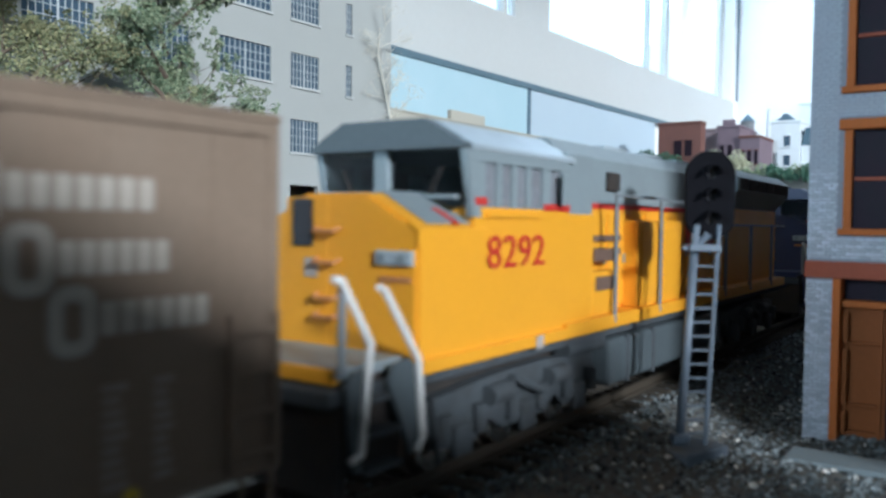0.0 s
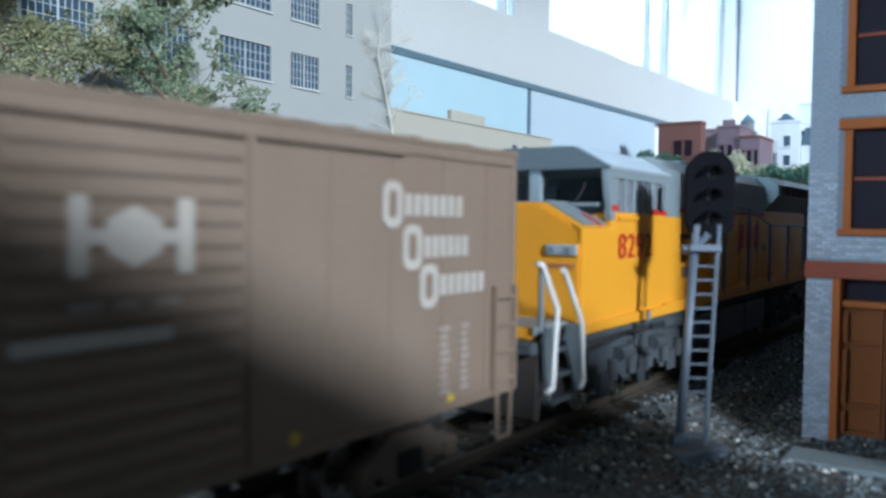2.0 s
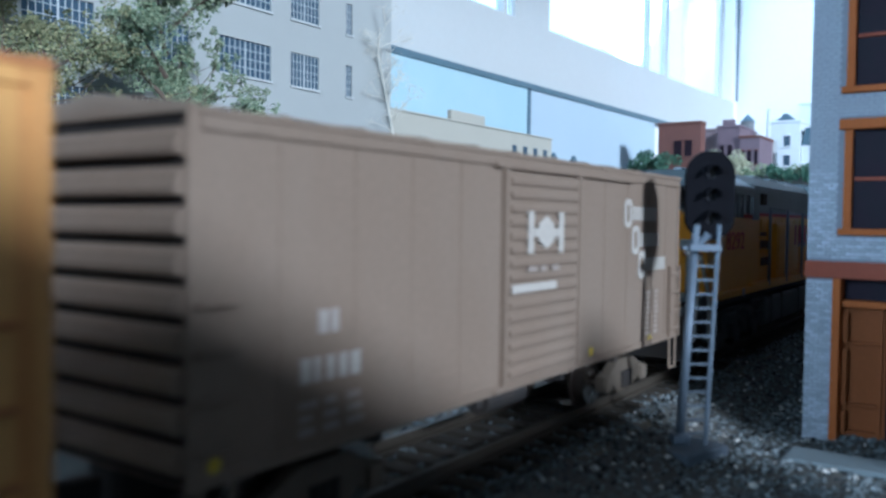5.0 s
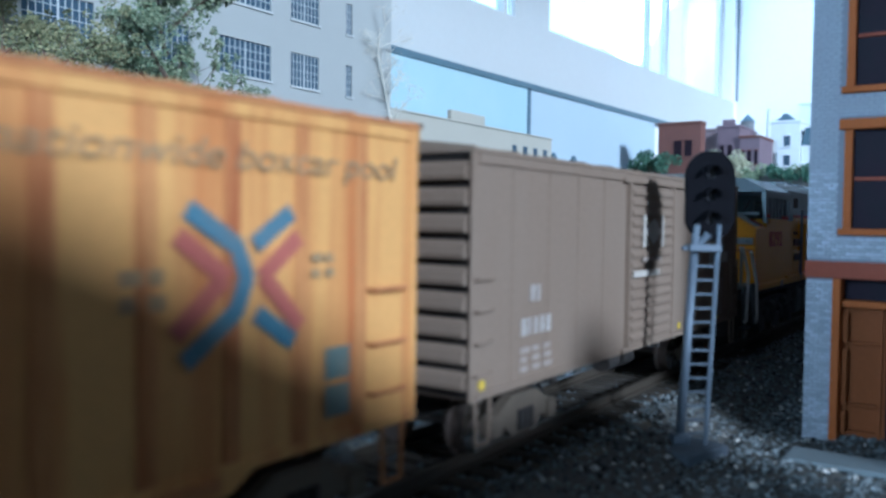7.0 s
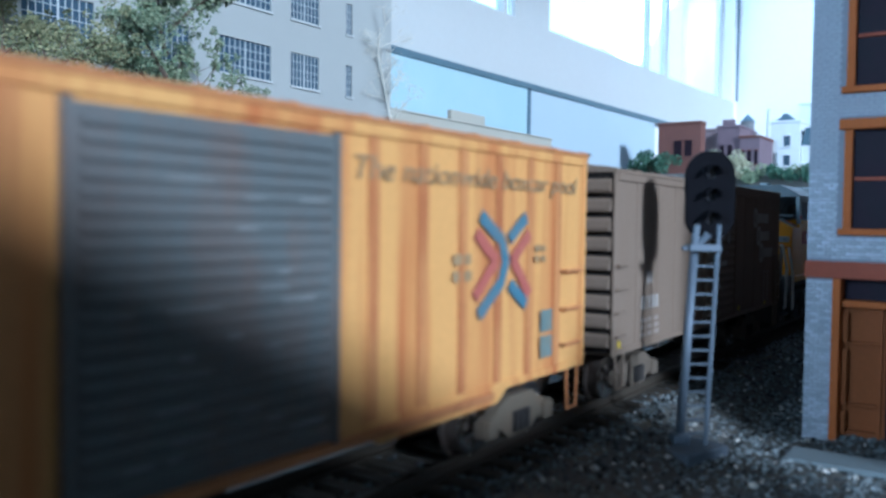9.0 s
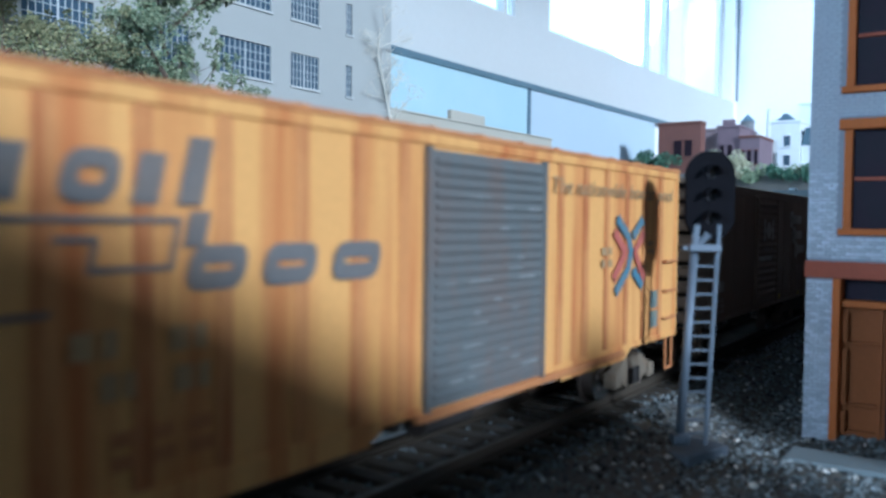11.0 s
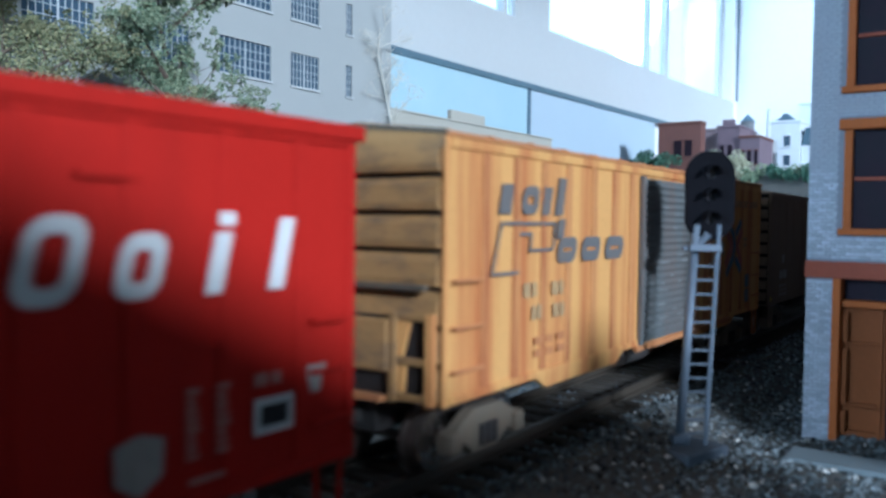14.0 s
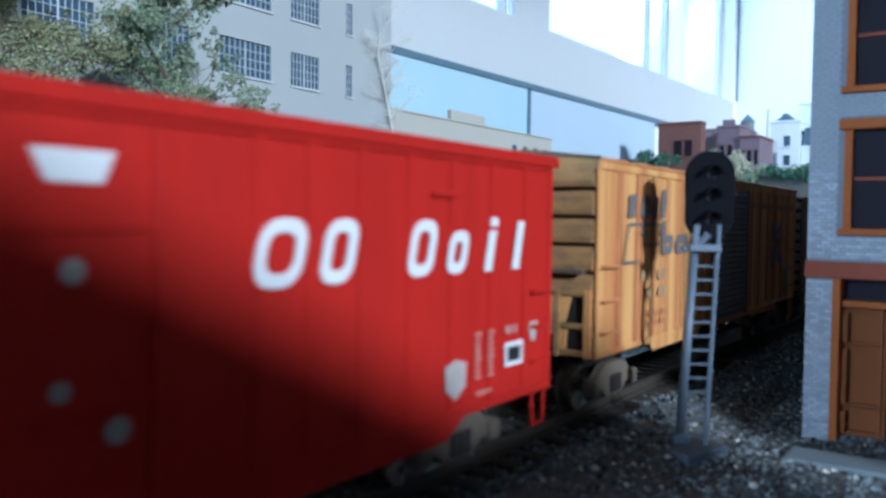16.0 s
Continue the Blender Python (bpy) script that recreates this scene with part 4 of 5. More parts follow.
# train: start places along the track at the first moment, in mm
def brown_boxcar():
    L, x0 = 148.0, -83.0
    xc = x0 + L / 2
    c = boxcar("boxcar", "weathered brown forty-foot boxcar with white emblem blocks", L, 12.0, 50.6, M["brown"], M["brown"], M["brown"], end_ribs=9, rib_fill=0.38, peak=2.6)
    y = -17.05
    f = lambda x: x - xc
    ribbed_door(c, f(-21.0), f(6.8), 13.2, 48.2, y + 0.05, M["brown"], 15, "corrugated brown sliding door")
    for z in (48.6, 12.2):
        part("door_track", box(B(), f(-24), f(34), y - 0.9, y, z, z + 1.0, 0.15), M["brown"], c)
    # riveted panel seams
    for x in (-70, -57, -45, -33, 20, 32, 44, 56):
        part("panel_seam", box(B(), f(x) - 0.22, f(x) + 0.22, y - 0.06, y + 0.1, 13.5, 48.8), M["brown"], c)
    m = M["cream_mark"]
    yy = y - 0.16
    for (cx, cw, cz), (bx, bw, n), h in (((29.8, 4.2, 39.0), (34.6, 14.6, 7), 6.2), ((34.2, 4.4, 33.2), (39.2, 11.6, 6), 6.2), ((38.2, 4.4, 27.6), (43.2, 12.4, 6), 6.2)):
        wordmark(c, [(f(cx), f(cx + cw), 1.0, True)], cz, cz + h, yy, m, 0, 1.25)
        w = bw / n
        wordmark(c, [(f(bx + k * w), f(bx + k * w + w * 0.72), 1.0, False) for k in range(n)], cz + 1.6, cz + 4.6, yy, m, 0, 0.6)
    text_bars(c, f(42.8), f(46.4), 14.2, 24.6, 9, yy, M["faint"], 1)
    text_bars(c, f(48.4), f(51.4), 14.2, 24.6, 9, yy, M["faint"], 1)
    text_bars(c, f(-67.5), f(-55.0), 13.8, 18.6, 3, yy, M["faint"], 3)
    text_bars(c, f(-67.2), f(-56.0), 18.8, 23.6, 1, yy, M["faded_mark"], 5)
    text_bars(c, f(-64.2), f(-59.6), 24.6, 29.2, 1, yy, M["faded_mark"], 2)
    # door emblem: hexagon between two columns, slogan bars
    yd = y - 1.2
    cx, cz = f(-7.8), 38.2
    for a, b_ in ((-6.6, -4.7), (4.7, 6.6)):
        mark(c, quad(cx + a, cx + b_, cz - 3.6, cz + 3.6), yd, m, name="emblem_block")
    mark(c, [(cx + 3.4 * math.sin(k * math.pi / 3), cz + 2.9 * math.cos(k * math.pi / 3)) for k in range(6)], yd, m, name="emblem_block")
    mark(c, quad(cx - 4.6, cx + 4.6, cz - 0.7, cz + 0.7), yd, m, name="emblem_block")
    text_bars(c, f(-14.8), f(-1.4), 31.0, 32.4, 1, yd, M["faint"], 3)
    text_bars(c, f(-21.2), f(-0.6), 27.4, 29.6, 1, yd, M["cream_mark"], 1)
    for x, z in ((46.2, 13.6), (-79.5, 14.2), (14, 14.5)):
        mark(c, [(f(x) + 0.9 * math.cos(k), z + 0.9 * math.sin(k)) for k in [i * math.pi / 5 for i in range(10)]], yy, M["yellow_dot"], name="yellow_dot")
    ladder(c, f(58.0), f(64.2), y, [14.5, 18.9, 23.3, 27.7], M["brown"])
    ladder(c, f(-82.0), f(-77.0), y, [16, 21, 26, 31], M["brown"], rail=False)
    stirrup(c, f(62), y, 12, 4.8, M["brown"])
    stirrup(c, f(-79), y, 12, 4.8, M["brown"])
    for x in (20, -40):
        part("running_board_bracket", box(B(), f(x) - 0.8, f(x) + 0.8, y - 0.5, y + 1, 50.4, 51.2), M["brown"], c)
    return c, xc


def yellow_boxcar():
    x0, x1 = -280.2, -97.0
    L, xc = x1 - x0, (x0 + x1) / 2
    f = lambda x: x - xc
    posts = [-268.9, -258.8, -249.2, -239.4, -228.2, -218.0, -208.5, -161.4, -150.6, -140.2, -129.8, -119.4, -109.0]
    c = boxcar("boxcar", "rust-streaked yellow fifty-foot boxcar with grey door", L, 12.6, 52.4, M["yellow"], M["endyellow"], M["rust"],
               [f(x) for x in posts], M["post"], end_ribs=7, rib_fill=0.455, truck_in=18.5, truck_m="tantruck", peak=2.4, post_d=0.35)
    y = -17.05
    ribbed_door(c, f(-203.8), f(-169.2), 13.2, 50.0, y - 0.2, M["doorgrey"], 22, "corrugated grey plug door with scuffs")
    part("door_track", box(B(), f(-206), f(-132), y - 1.1, y, 11.6, 12.9, 0.15), M["rust"], c)
    g = random.Random(4)
    for k in range(22):
        a, z = g.uniform(-201, -176), 14.8 + 1.61 * g.randint(1, 19)
        mark(c, quad(f(a), f(a + g.uniform(1.5, 6.5)), z - 0.25, z - 0.25 + g.uniform(0.25, 0.55)), y - 1.36, M["scuff"], name="scuff")
    yy = y - 0.42
    bk = M["black_mark"]
    # upper and lower emblem words as slanted blocks, with the bent line
    wordmark(c, [(f(-265.4), f(-261.6), 0.72, False), (f(-258.2), f(-252.4), 0.72, True), (f(-250.8), f(-247.8), 0.72, False),
                 (f(-245.6), f(-242.6), 1.0, False)], 41.2, 48.0, yy, bk, 1.6, 1.7)
    wordmark(c, [(f(-244.8), f(-237.2), 0.78, True), (f(-234.6), f(-226.4), 0.78, True), (f(-223.4), f(-214.6), 0.78, True)], 32.6, 38.6, yy, bk, 1.4, 2.0)
    mark(c, quad(f(-244.8), f(-242.2), 37.0, 40.6, 0.8), yy, bk, name="emblem_block")
    for pts in ([(-267.6, 31.4), (-267.0, 31.4), (-264.0, 40.0), (-264.6, 40.0)], [(-264.6, 39.4), (-245.6, 39.4), (-245.4, 40.0), (-264.4, 40.0)],
                [(-267.6, 31.2), (-258.6, 31.2), (-258.4, 31.8), (-267.4, 31.8)], [(-246.6, 35.0), (-246.0, 35.0), (-245.0, 40.0), (-245.6, 40.0)],
                [(-255.0, 34.8), (-246.2, 34.8), (-246.1, 35.4), (-254.9, 35.4)], [(-255.2, 34.8), (-254.6, 34.8), (-254.0, 38.0), (-254.6, 38.0)],
                [(-258.4, 37.6), (-254.2, 37.6), (-254.0, 38.2), (-258.2, 38.2)]):
        mark(c, [(f(a), b_) for a, b_ in pts], yy, bk, name="emblem_line")
    for a, b_, z in ((-257.0, -251.0, 25.6), (-246.6, -240.8, 25.4), (-254.0, -249.4, 21.6), (-246.0, -240.4, 21.4)):
        text_bars(c, f(a), f(b_), z, z + 4.0, 1, yy, M["worn_dark"], 2)
    text_bars(c, f(-253), f(-240), 15.6, 20.0, 2, yy, M["rust"], 3)
    # slogan and crossed emblem on the other half
    lettering(c, "The nationwide boxcar pool", f(-165.4), 45.2, 3.1, yy, M["slogan"], width=63.5, shear=0.25, label="grey slanted slogan")
    bands = (([(-135.8, 40.9), (-129.4, 37.0), (-128.0, 33.7), (-129.4, 30.2), (-135.8, 25.6)], "blue_mark"), ([(-121.4, 40.8), (-126.6, 37.3)], "blue_mark"),
             ([(-126.6, 29.7), (-121.4, 26.2)], "blue_mark"), ([(-137.0, 38.2), (-131.0, 33.8), (-137.0, 28.5)], "red_mark"),
             ([(-120.2, 38.0), (-125.6, 33.7), (-120.2, 27.9)], "red_mark"))
    for pts, mm in bands:
        bm = B()
        for (xa, za), (xb, zb) in zip(pts, pts[1:]):
            d = Vector((xb - xa, zb - za)).normalized()
            n2 = Vector((-d.y, d.x)) * 1.05
            prism(bm, [(f(xa) + n2.x, za + n2.y), (f(xb) + n2.x + d.x * 0.4, zb + n2.y + d.y * 0.4), (f(xb) - n2.x + d.x * 0.4, zb - n2.y + d.y * 0.4), (f(xa) - n2.x, za - n2.y)],
                  yy - 0.06 - (0.04 if mm == "blue_mark" else 0), yy)
        part("emblem_band", bm, M[mm], c)
    text_bars(c, f(-143.6), f(-137.4), 30.0, 35.0, 2, yy, M["slogan"], 2)
    text_bars(c, f(-118.2), f(-113.6), 32.4, 36.0, 2, yy, M["slogan"], 2)
    for z in (16.0, 20.6):
        mark(c, quad(f(-115.6), f(-111.2), z, z + 3.9), yy, M["stencil"], name="stencil_panel")
    for z in (17.5, 24, 31):
        for a, b_ in ((-107.2, -100.4), (-278.4, -270.4)):
            bm = rod(B(), (f(a), y - 1.0, z), (f(b_), y - 1.0, z), 0.35, 6)
            rod(bm, (f(a), y, z), (f(a), y - 1, z), 0.3, 5), rod(bm, (f(b_), y, z), (f(b_), y - 1, z), 0.3, 5)
            part("rung", bm, M["rust"], c)
    stirrup(c, f(-102), y, 12.6, 5.0, M["rust"])
    for a, b_ in ((-252, -212), (-164, -126)):
        part("sill_reinforcement", prism(B(), [(f(a), 13), (f(a) + 4, 10.6), (f(b_) - 4, 10.6), (f(b_), 13)], y - 0.3, y + 0.5), M["yellow"], c)
    for s in (-1, 1):
        xr = s * (L / 2)
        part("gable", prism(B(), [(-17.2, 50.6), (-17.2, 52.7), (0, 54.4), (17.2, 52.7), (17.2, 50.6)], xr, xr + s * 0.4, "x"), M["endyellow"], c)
        part("roof_edge", prism(B(), [(-17.6, 52.6), (-17.6, 53.25), (0, 55.05), (0, 54.3)], xr, xr + s * 0.6, "x"), M["sootroof"], c)
        part("roof_edge", prism(B(), [(17.6, 52.6), (0, 54.3), (0, 55.05), (17.6, 53.25)], xr, xr + s * 0.6, "x"), M["sootroof"], c)
    # brake gear on the far end
    xe = f(x0)
    # black plate painted as the shade of the lower end
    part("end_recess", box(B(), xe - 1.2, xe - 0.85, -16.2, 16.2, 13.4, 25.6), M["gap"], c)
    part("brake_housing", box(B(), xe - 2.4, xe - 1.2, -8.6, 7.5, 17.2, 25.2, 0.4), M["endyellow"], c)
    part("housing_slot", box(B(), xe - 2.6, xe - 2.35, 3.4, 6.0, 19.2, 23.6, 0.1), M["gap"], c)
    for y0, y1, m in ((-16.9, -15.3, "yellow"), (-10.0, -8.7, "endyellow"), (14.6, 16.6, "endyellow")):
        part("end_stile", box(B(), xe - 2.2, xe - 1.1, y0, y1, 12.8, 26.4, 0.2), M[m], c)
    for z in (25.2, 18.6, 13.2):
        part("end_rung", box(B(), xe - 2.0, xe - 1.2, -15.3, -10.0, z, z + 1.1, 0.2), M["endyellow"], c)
    # bright yellow wedges stand for the lit part of the recess
    part("rust_gusset", prism(B(), [(-10.1, 25.0), (-12.4, 25.0), (-11.0, 19.8), (-10.1, 19.8)], xe - 1.7, xe - 1.2, "x"), M["yellow"], c)
    part("rust_gusset", prism(B(), [(-10.1, 18.4), (-11.6, 18.4), (-11.2, 14.4), (-10.1, 14.4)], xe - 1.7, xe - 1.2, "x"), M["yellow"], c)
    part("end_ledge", box(B(), xe - 2.0, xe - 0.6, -15.0, 15.0, 29.6, 30.5, 0.2), M["sootroof"], c)
    wheel = B()
    for k in range(16):
        a0, a1 = k * math.pi / 8, (k + 1) * math.pi / 8
        rod(wheel, (xe - 3, 11 + 3.6 * math.cos(a0), 26 + 3.6 * math.sin(a0)), (xe - 3, 11 + 3.6 * math.cos(a1), 26 + 3.6 * math.sin(a1)), 0.4, 6)
    for k in range(4):
        rod(wheel, (xe - 3, 11, 26), (xe - 3, 11 + 3.6 * math.cos(k * math.pi / 2), 26 + 3.6 * math.sin(k * math.pi / 2)), 0.3, 5)
    rod(wheel, (xe - 3, 11, 26), (xe - 0.8, 11, 26), 0.5, 6)
    part("brake_wheel", wheel, M["rust"], c)
    part("end_platform", box(B(), xe - 3.4, xe, -8, 10, 12.8, 13.6), M["rust"], c)
    return c, xc


def red_boxcar():
    x1 = -300.0
    L = 183.0
    x0, xc = x1 - L, x1 - L / 2
    f = lambda x: x - xc
    posts = [-309.5, -320.4, -331.6, -342.0, -352.2, -361.4, -369.6, -410, -420, -430, -440, -450, -460, -470]
    c = boxcar("boxcar", "bright red fifty-foot boxcar with white slanted emblem", L, 10.4, 50.6, M["red"], M["red"], M["red"], [f(x) for x in posts],
               M["red"], end_ribs=6, peak=2.6, post_d=0.4)
    y = -17.05
    part("roof_lip", box(B(), -L / 2 - 1.1, L / 2 + 1.1, y - 0.9, y, 49.6, 51.6, 0.3), M["red"], c)
    d = part("door", box(B(), f(-404), f(-381.2), y - 0.55, y, 12.4, 48.6, 0.2), M["red"], c, "smooth red plug door")
    for z in (22.5, 38.5):
        part("door_rib", box(B(), f(-403), f(-382.2), y - 1.0, y - 0.4, z, z + 1.3, 0.2), M["red"], d)
    part("door_rod", rod(B(), (f(-383.5), y - 1.0, 13), (f(-383.5), y - 1.0, 48), 0.35, 6), M["red"], d)
    part("door_rail", box(B(), f(-408), f(-378), y - 1.1, y, 9.6, 10.6, 0.2), M["red"], c)
    part("side_sill_skirt", prism(B(), [(f(-458), 10.5), (f(-454), 7.4), (f(-333), 7.4), (f(-328), 10.5)], y - 0.2, y + 0.8), M["red"], c)
    w, yy = M["white_mark"], y - 0.46
    # emblem letters as plain slanted blocks and frames
    wordmark(c, [(f(-371.6), f(-364.0), 1.0, True), (f(-361.0), f(-355.0), 1.0, True), (f(-343.8), f(-337.8), 1.0, True),
                 (f(-334.3), f(-329.2), 0.8, True), (f(-323.6), f(-321.4), 0.8, False), (f(-315.0), f(-312.7), 1.0, False)], 32.2, 40.1, yy, w, 1.9, 1.6)
    mark(c, quad(f(-321.7), f(-319.5), 39.2, 40.6), yy, w, name="emblem_block")
    # shield, capacity data bars, stencil panel
    mark(c, [(f(-333.8), 15.0), (f(-331.2), 13.2), (f(-328.6), 15.0), (f(-328.4), 18.6), (f(-331.2), 19.4), (f(-334.0), 18.6)], yy, M["faded_mark"], name="emblem_block")
    text_bars(c, f(-326.0), f(-323.8), 15.2, 22.8, 8, yy, M["faintred"], 1)
    text_bars(c, f(-322.2), f(-319.8), 15.2, 22.8, 8, yy, M["faintred"], 1)
    text_bars(c, f(-326), f(-320), 12.6, 13.6, 1, yy, M["faintred"], 1)
    mark(c, quad(f(-316.8), f(-311.0), 16.2, 20.2), yy, w, name="stencil_panel")
    mark(c, quad(f(-316.0), f(-311.8), 17.0, 19.4), yy - 0.05, M["black_patch"], name="stencil_panel")
    text_bars(c, f(-317), f(-312), 20.8, 23.0, 1, yy, M["faintred"], 2)
    mark(c, [(f(-308.0), 19.6), (f(-306.6), 19.6), (f(-306.2), 21.6), (f(-305.6), 21.8), (f(-305.6), 22.9), (f(-308.7), 22.9), (f(-308.7), 21.8)], yy, M["faded_mark"], name="stencil_panel")
    mark(c, [(f(-395.8), 45.8), (f(-387.8), 45.8), (f(-389.0), 42.9), (f(-394.4), 42.9)], yy - 0.3, w, name="emblem_block")
    for x, z, r in ((-392.0, 35.2, 1.2), (-387.6, 20.4, 1.3), (-393.2, 24.8, 1.0)):
        mark(c, [(f(x) + r * math.cos(k * math.pi / 6), z + r * math.sin(k * math.pi / 6)) for k in range(12)], yy - 0.4, M["faded_mark"], name="door_plate")
    part("placard_board", box(B(), f(-337.5), f(-331.0), y - 0.7, y, 43.4, 44.2, 0.1), M["red"], c)
    for z in (16, 22, 28):
        bm = rod(B(), (f(-308.2), y - 1.0, z), (f(-302.6), y - 1.0, z), 0.35, 6)
        rod(bm, (f(-308.2), y, z), (f(-308.2), y - 1, z), 0.3, 5), rod(bm, (f(-302.6), y, z), (f(-302.6), y - 1, z), 0.3, 5)
        part("rung", bm, M["red"], c)
    stirrup(c, f(-304.5), y, 10.6, 4.6, M["red"])
    return c, xc


def bent_rod(pts, r, n=8):
    bm = B()
    for a, b_ in zip(pts, pts[1:]):
        rod(bm, a, b_, r, n)
    for p in pts[1:-1]:
        bmesh.ops.create_uvsphere(bm, u_segments=8, v_segments=6, radius=r, matrix=Matrix.Translation(p))
    return bm


def loco_truck(c, x0):
    """Three-axle truck with deep cast side frames."""
    xs = [x0 + 9, x0 + 30, x0 + 51]
    for s in (-1, 1):
        y = s * 13.4
        bm = prism(B(), [(x0, 9.5), (x0 + 4, 5.0), (x0 + 14, 4.6), (x0 + 18, 7.5), (x0 + 23, 5.0), (x0 + 37, 5.0), (x0 + 42, 7.5), (x0 + 46, 4.6),
                         (x0 + 56, 5.0), (x0 + 60, 9.5), (x0 + 59, 13.2), (x0 + 38, 14.6), (x0 + 22, 14.6), (x0 + 1, 13.2)], y - 1.2, y + 1.2)
        part("side_frame", bm, M["ltruck"], c)
        for x in xs:
            part("axle_box", box(B(), x - 2.6, x + 2.6, y + s * 1.2, y + s * 2.6, 3.4, 8.6, 0.6), M["ltruck"], c)
            for k in (-5.2, 5.2):
                part("spring", rod(B(), (x + k, y + s * 1.9, 6.4), (x + k, y + s * 1.9, 10.8), 1.3, 10), M["ltruck"], c)
        for x in (x0 + 19.5, x0 + 40.5):
            part("brake_cylinder", rod(B(), (x - 3.4, y + s * 2.2, 11.6), (x + 3.4, y + s * 2.2, 11.6), 1.7, 12), M["ltruck"], c)
        part("sand_pipe", bent_rod([(x0 + 1, y + s * 1.8, 14), (x0 + 2, y + s * 2, 8), (x0 + 4, y + s * 1, 3)], 0.4, 6), M["ltruck"], c)
        part("damper", rod(B(), (x0 + 24, y + s * 2.4, 13.5), (x0 + 35, y + s * 2.4, 9.5), 0.8, 8), M["ltruck"], c)
    part("truck_frame", box(B(), x0 + 2, x0 + 58, -11, 11, 10, 15.5, 0.5), M["under"], c)
    for x in xs:
        WHEELS.append((wheelset(c, x, 5.2, 5.2), x))


CAB_GLASS = glass("cab_glass", (0.75, 0.82, 0.86), 0.04)
# tint puts the dark reflection of the near windshield pane into the glass
DARKENED_GLASS = glass("darkened_cab_glass", (0.48, 0.55, 0.60), 0.06)


def locomotive(x0, paint, grey, roof, label, number):
    c = thing("locomotive", (0, TY, 0), label, "locomotive", "engines of the freight train")
    P, G, R = M[paint], M[grey], M[roof]
    # frame, walkways, platforms
    part("frame", box(B(), 6, 266, -14.6, 14.6, 15.8, 18.0, 0.3), M["ltruck"], c)
    part("side_sill", box(B(), 24, 252, -16.6, 16.6, 17.9, 20.0, 0.2), P, c)
    part("front_platform", box(B(), 9.2, 23.5, -13.6, 13.6, 19.0, 20.6, 0.2), G, c)
    part("platform_edge", box(B(), 8.4, 10.2, -13.0, 13.0, 18.4, 20.5, 0.2), P, c)
    part("walkway", box(B(), 70, 252, -16.5, 16.5, 20.0, 20.7), P, c)
    part("pilot", prism(B(), [(7.5, 4.0), (9.5, 3.0), (11, 18.3), (8.8, 18.3)], -14.5, 14.5), M["under"], c)
    for s in (-1, 1):
        # corner stepwell: back plate and treads
        part("stepwell", prism(B(), [(11.5, 20.2), (24, 20.2), (24, 13), (22.5, 6.0), (13.0, 6.0), (11.5, 13)], s * 11.8, s * 13.2), M["under"], c)
        for pts in ([(7.8, 18.6), (9.0, 20.4), (11.6, 20.6), (11.4, 14), (10.6, 7.2), (9.6, 7.2), (8.6, 12)],
                    [(16.4, 17.8), (17.6, 20.4), (20.8, 20.8), (22.6, 19.6), (23.2, 13), (23.6, 7.2), (21.4, 7.2), (19.4, 12)]):
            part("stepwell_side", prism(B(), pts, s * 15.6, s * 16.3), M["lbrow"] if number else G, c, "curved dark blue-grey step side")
        for z in (6.0, 10.8, 15.6):
            part("step", box(B(), 12.0, 20.5, s * 12.4, s * 16.0, z, z + 0.8, 0.15), M["ltruck"], c)
        y = s * 16.7
        part("handrail", bent_rod([(5.6, y - s * 1.0, 32.6), (6.8, y - s * 0.6, 32.3), (11.9, y, 23.9), (10.3, y, 9.6), (8.3, y, 9.2)], 0.52), M["hwhite"], c, "white bent handrail")
        part("handrail", bent_rod([(13.2, y + s * 0.3, 31.2), (14.8, y, 30.6), (22.4, y, 20.6), (23.7, y, 9.2), (22.3, y, 7.6)], 0.52), M["hwhite"], c, "white bent handrail")
        part("handrail_post", rod(B(), (7.6, y - s * 1.2, 20), (7.6, y - s * 1.2, 32.4), 0.55, 8), M["hgrey"], c)
        for x, h in ((93.0, 46.0), (120.0, 46.0), (147.0, 45.0), (175, 40), (203, 40), (231, 40)):
            part("handrail_post", rod(B(), (x, s * 16.4, 19), (x, s * 16.4, h), 0.5, 8), M["hgrey"], c)
        part("handrail", bent_rod([(93, s * 16.4, 45.8), (120, s * 16.4, 45.8), (147, s * 16.4, 44.8), (175, s * 16.4, 39.8), (250, s * 16.4, 39.5)], 0.3, 6), M["hgrey"], c)
    # nose with chamfered shoulders
    sec = [(-15.7, 19.8), (15.7, 19.8), (15.7, 38.8), (6.2, 44.0), (-6.2, 44.0), (-15.7, 38.8)]
    bm = prism(B(), sec, 23.5, 42, "x")
    bmesh.ops.bevel(bm, geom=[e for e in bm.edges if all(v.co.x < 24 for v in e.verts)], offset=0.5, segments=2, affect="EDGES")
    nose = part("nose", bm, P, c)
    for s in (-1, 1):
        part("antiglare_panel", prism(B(), [(s * 6.0, 44.25), (s * 14.6, 39.55), (s * 14.6, 39.8), (s * 6.0, 44.5)], 27.0, 38.5, "x"), G, nose, "grey anti-glare panel")
        part("red_stripe", prism(B(), [(s * 11.0, 41.7), (s * 15.2, 39.4), (s * 15.2, 39.75), (s * 11.0, 42.05)], 33.5, 34.6, "x"), M["num_red"], nose)
    part("antiglare_panel", box(B(), 27.0, 38.5, -6.0, 6.0, 44.0, 44.3), G, nose)
    part("nose_door_window", box(B(), 23.0, 23.6, 4.6, 8.6, 35.8, 43.2, 0.15), M["darkglass"], nose)
    part("nose_door", box(B(), 23.42, 23.6, 1.6, 10.2, 20.6, 43.4, 0.05), P, nose)
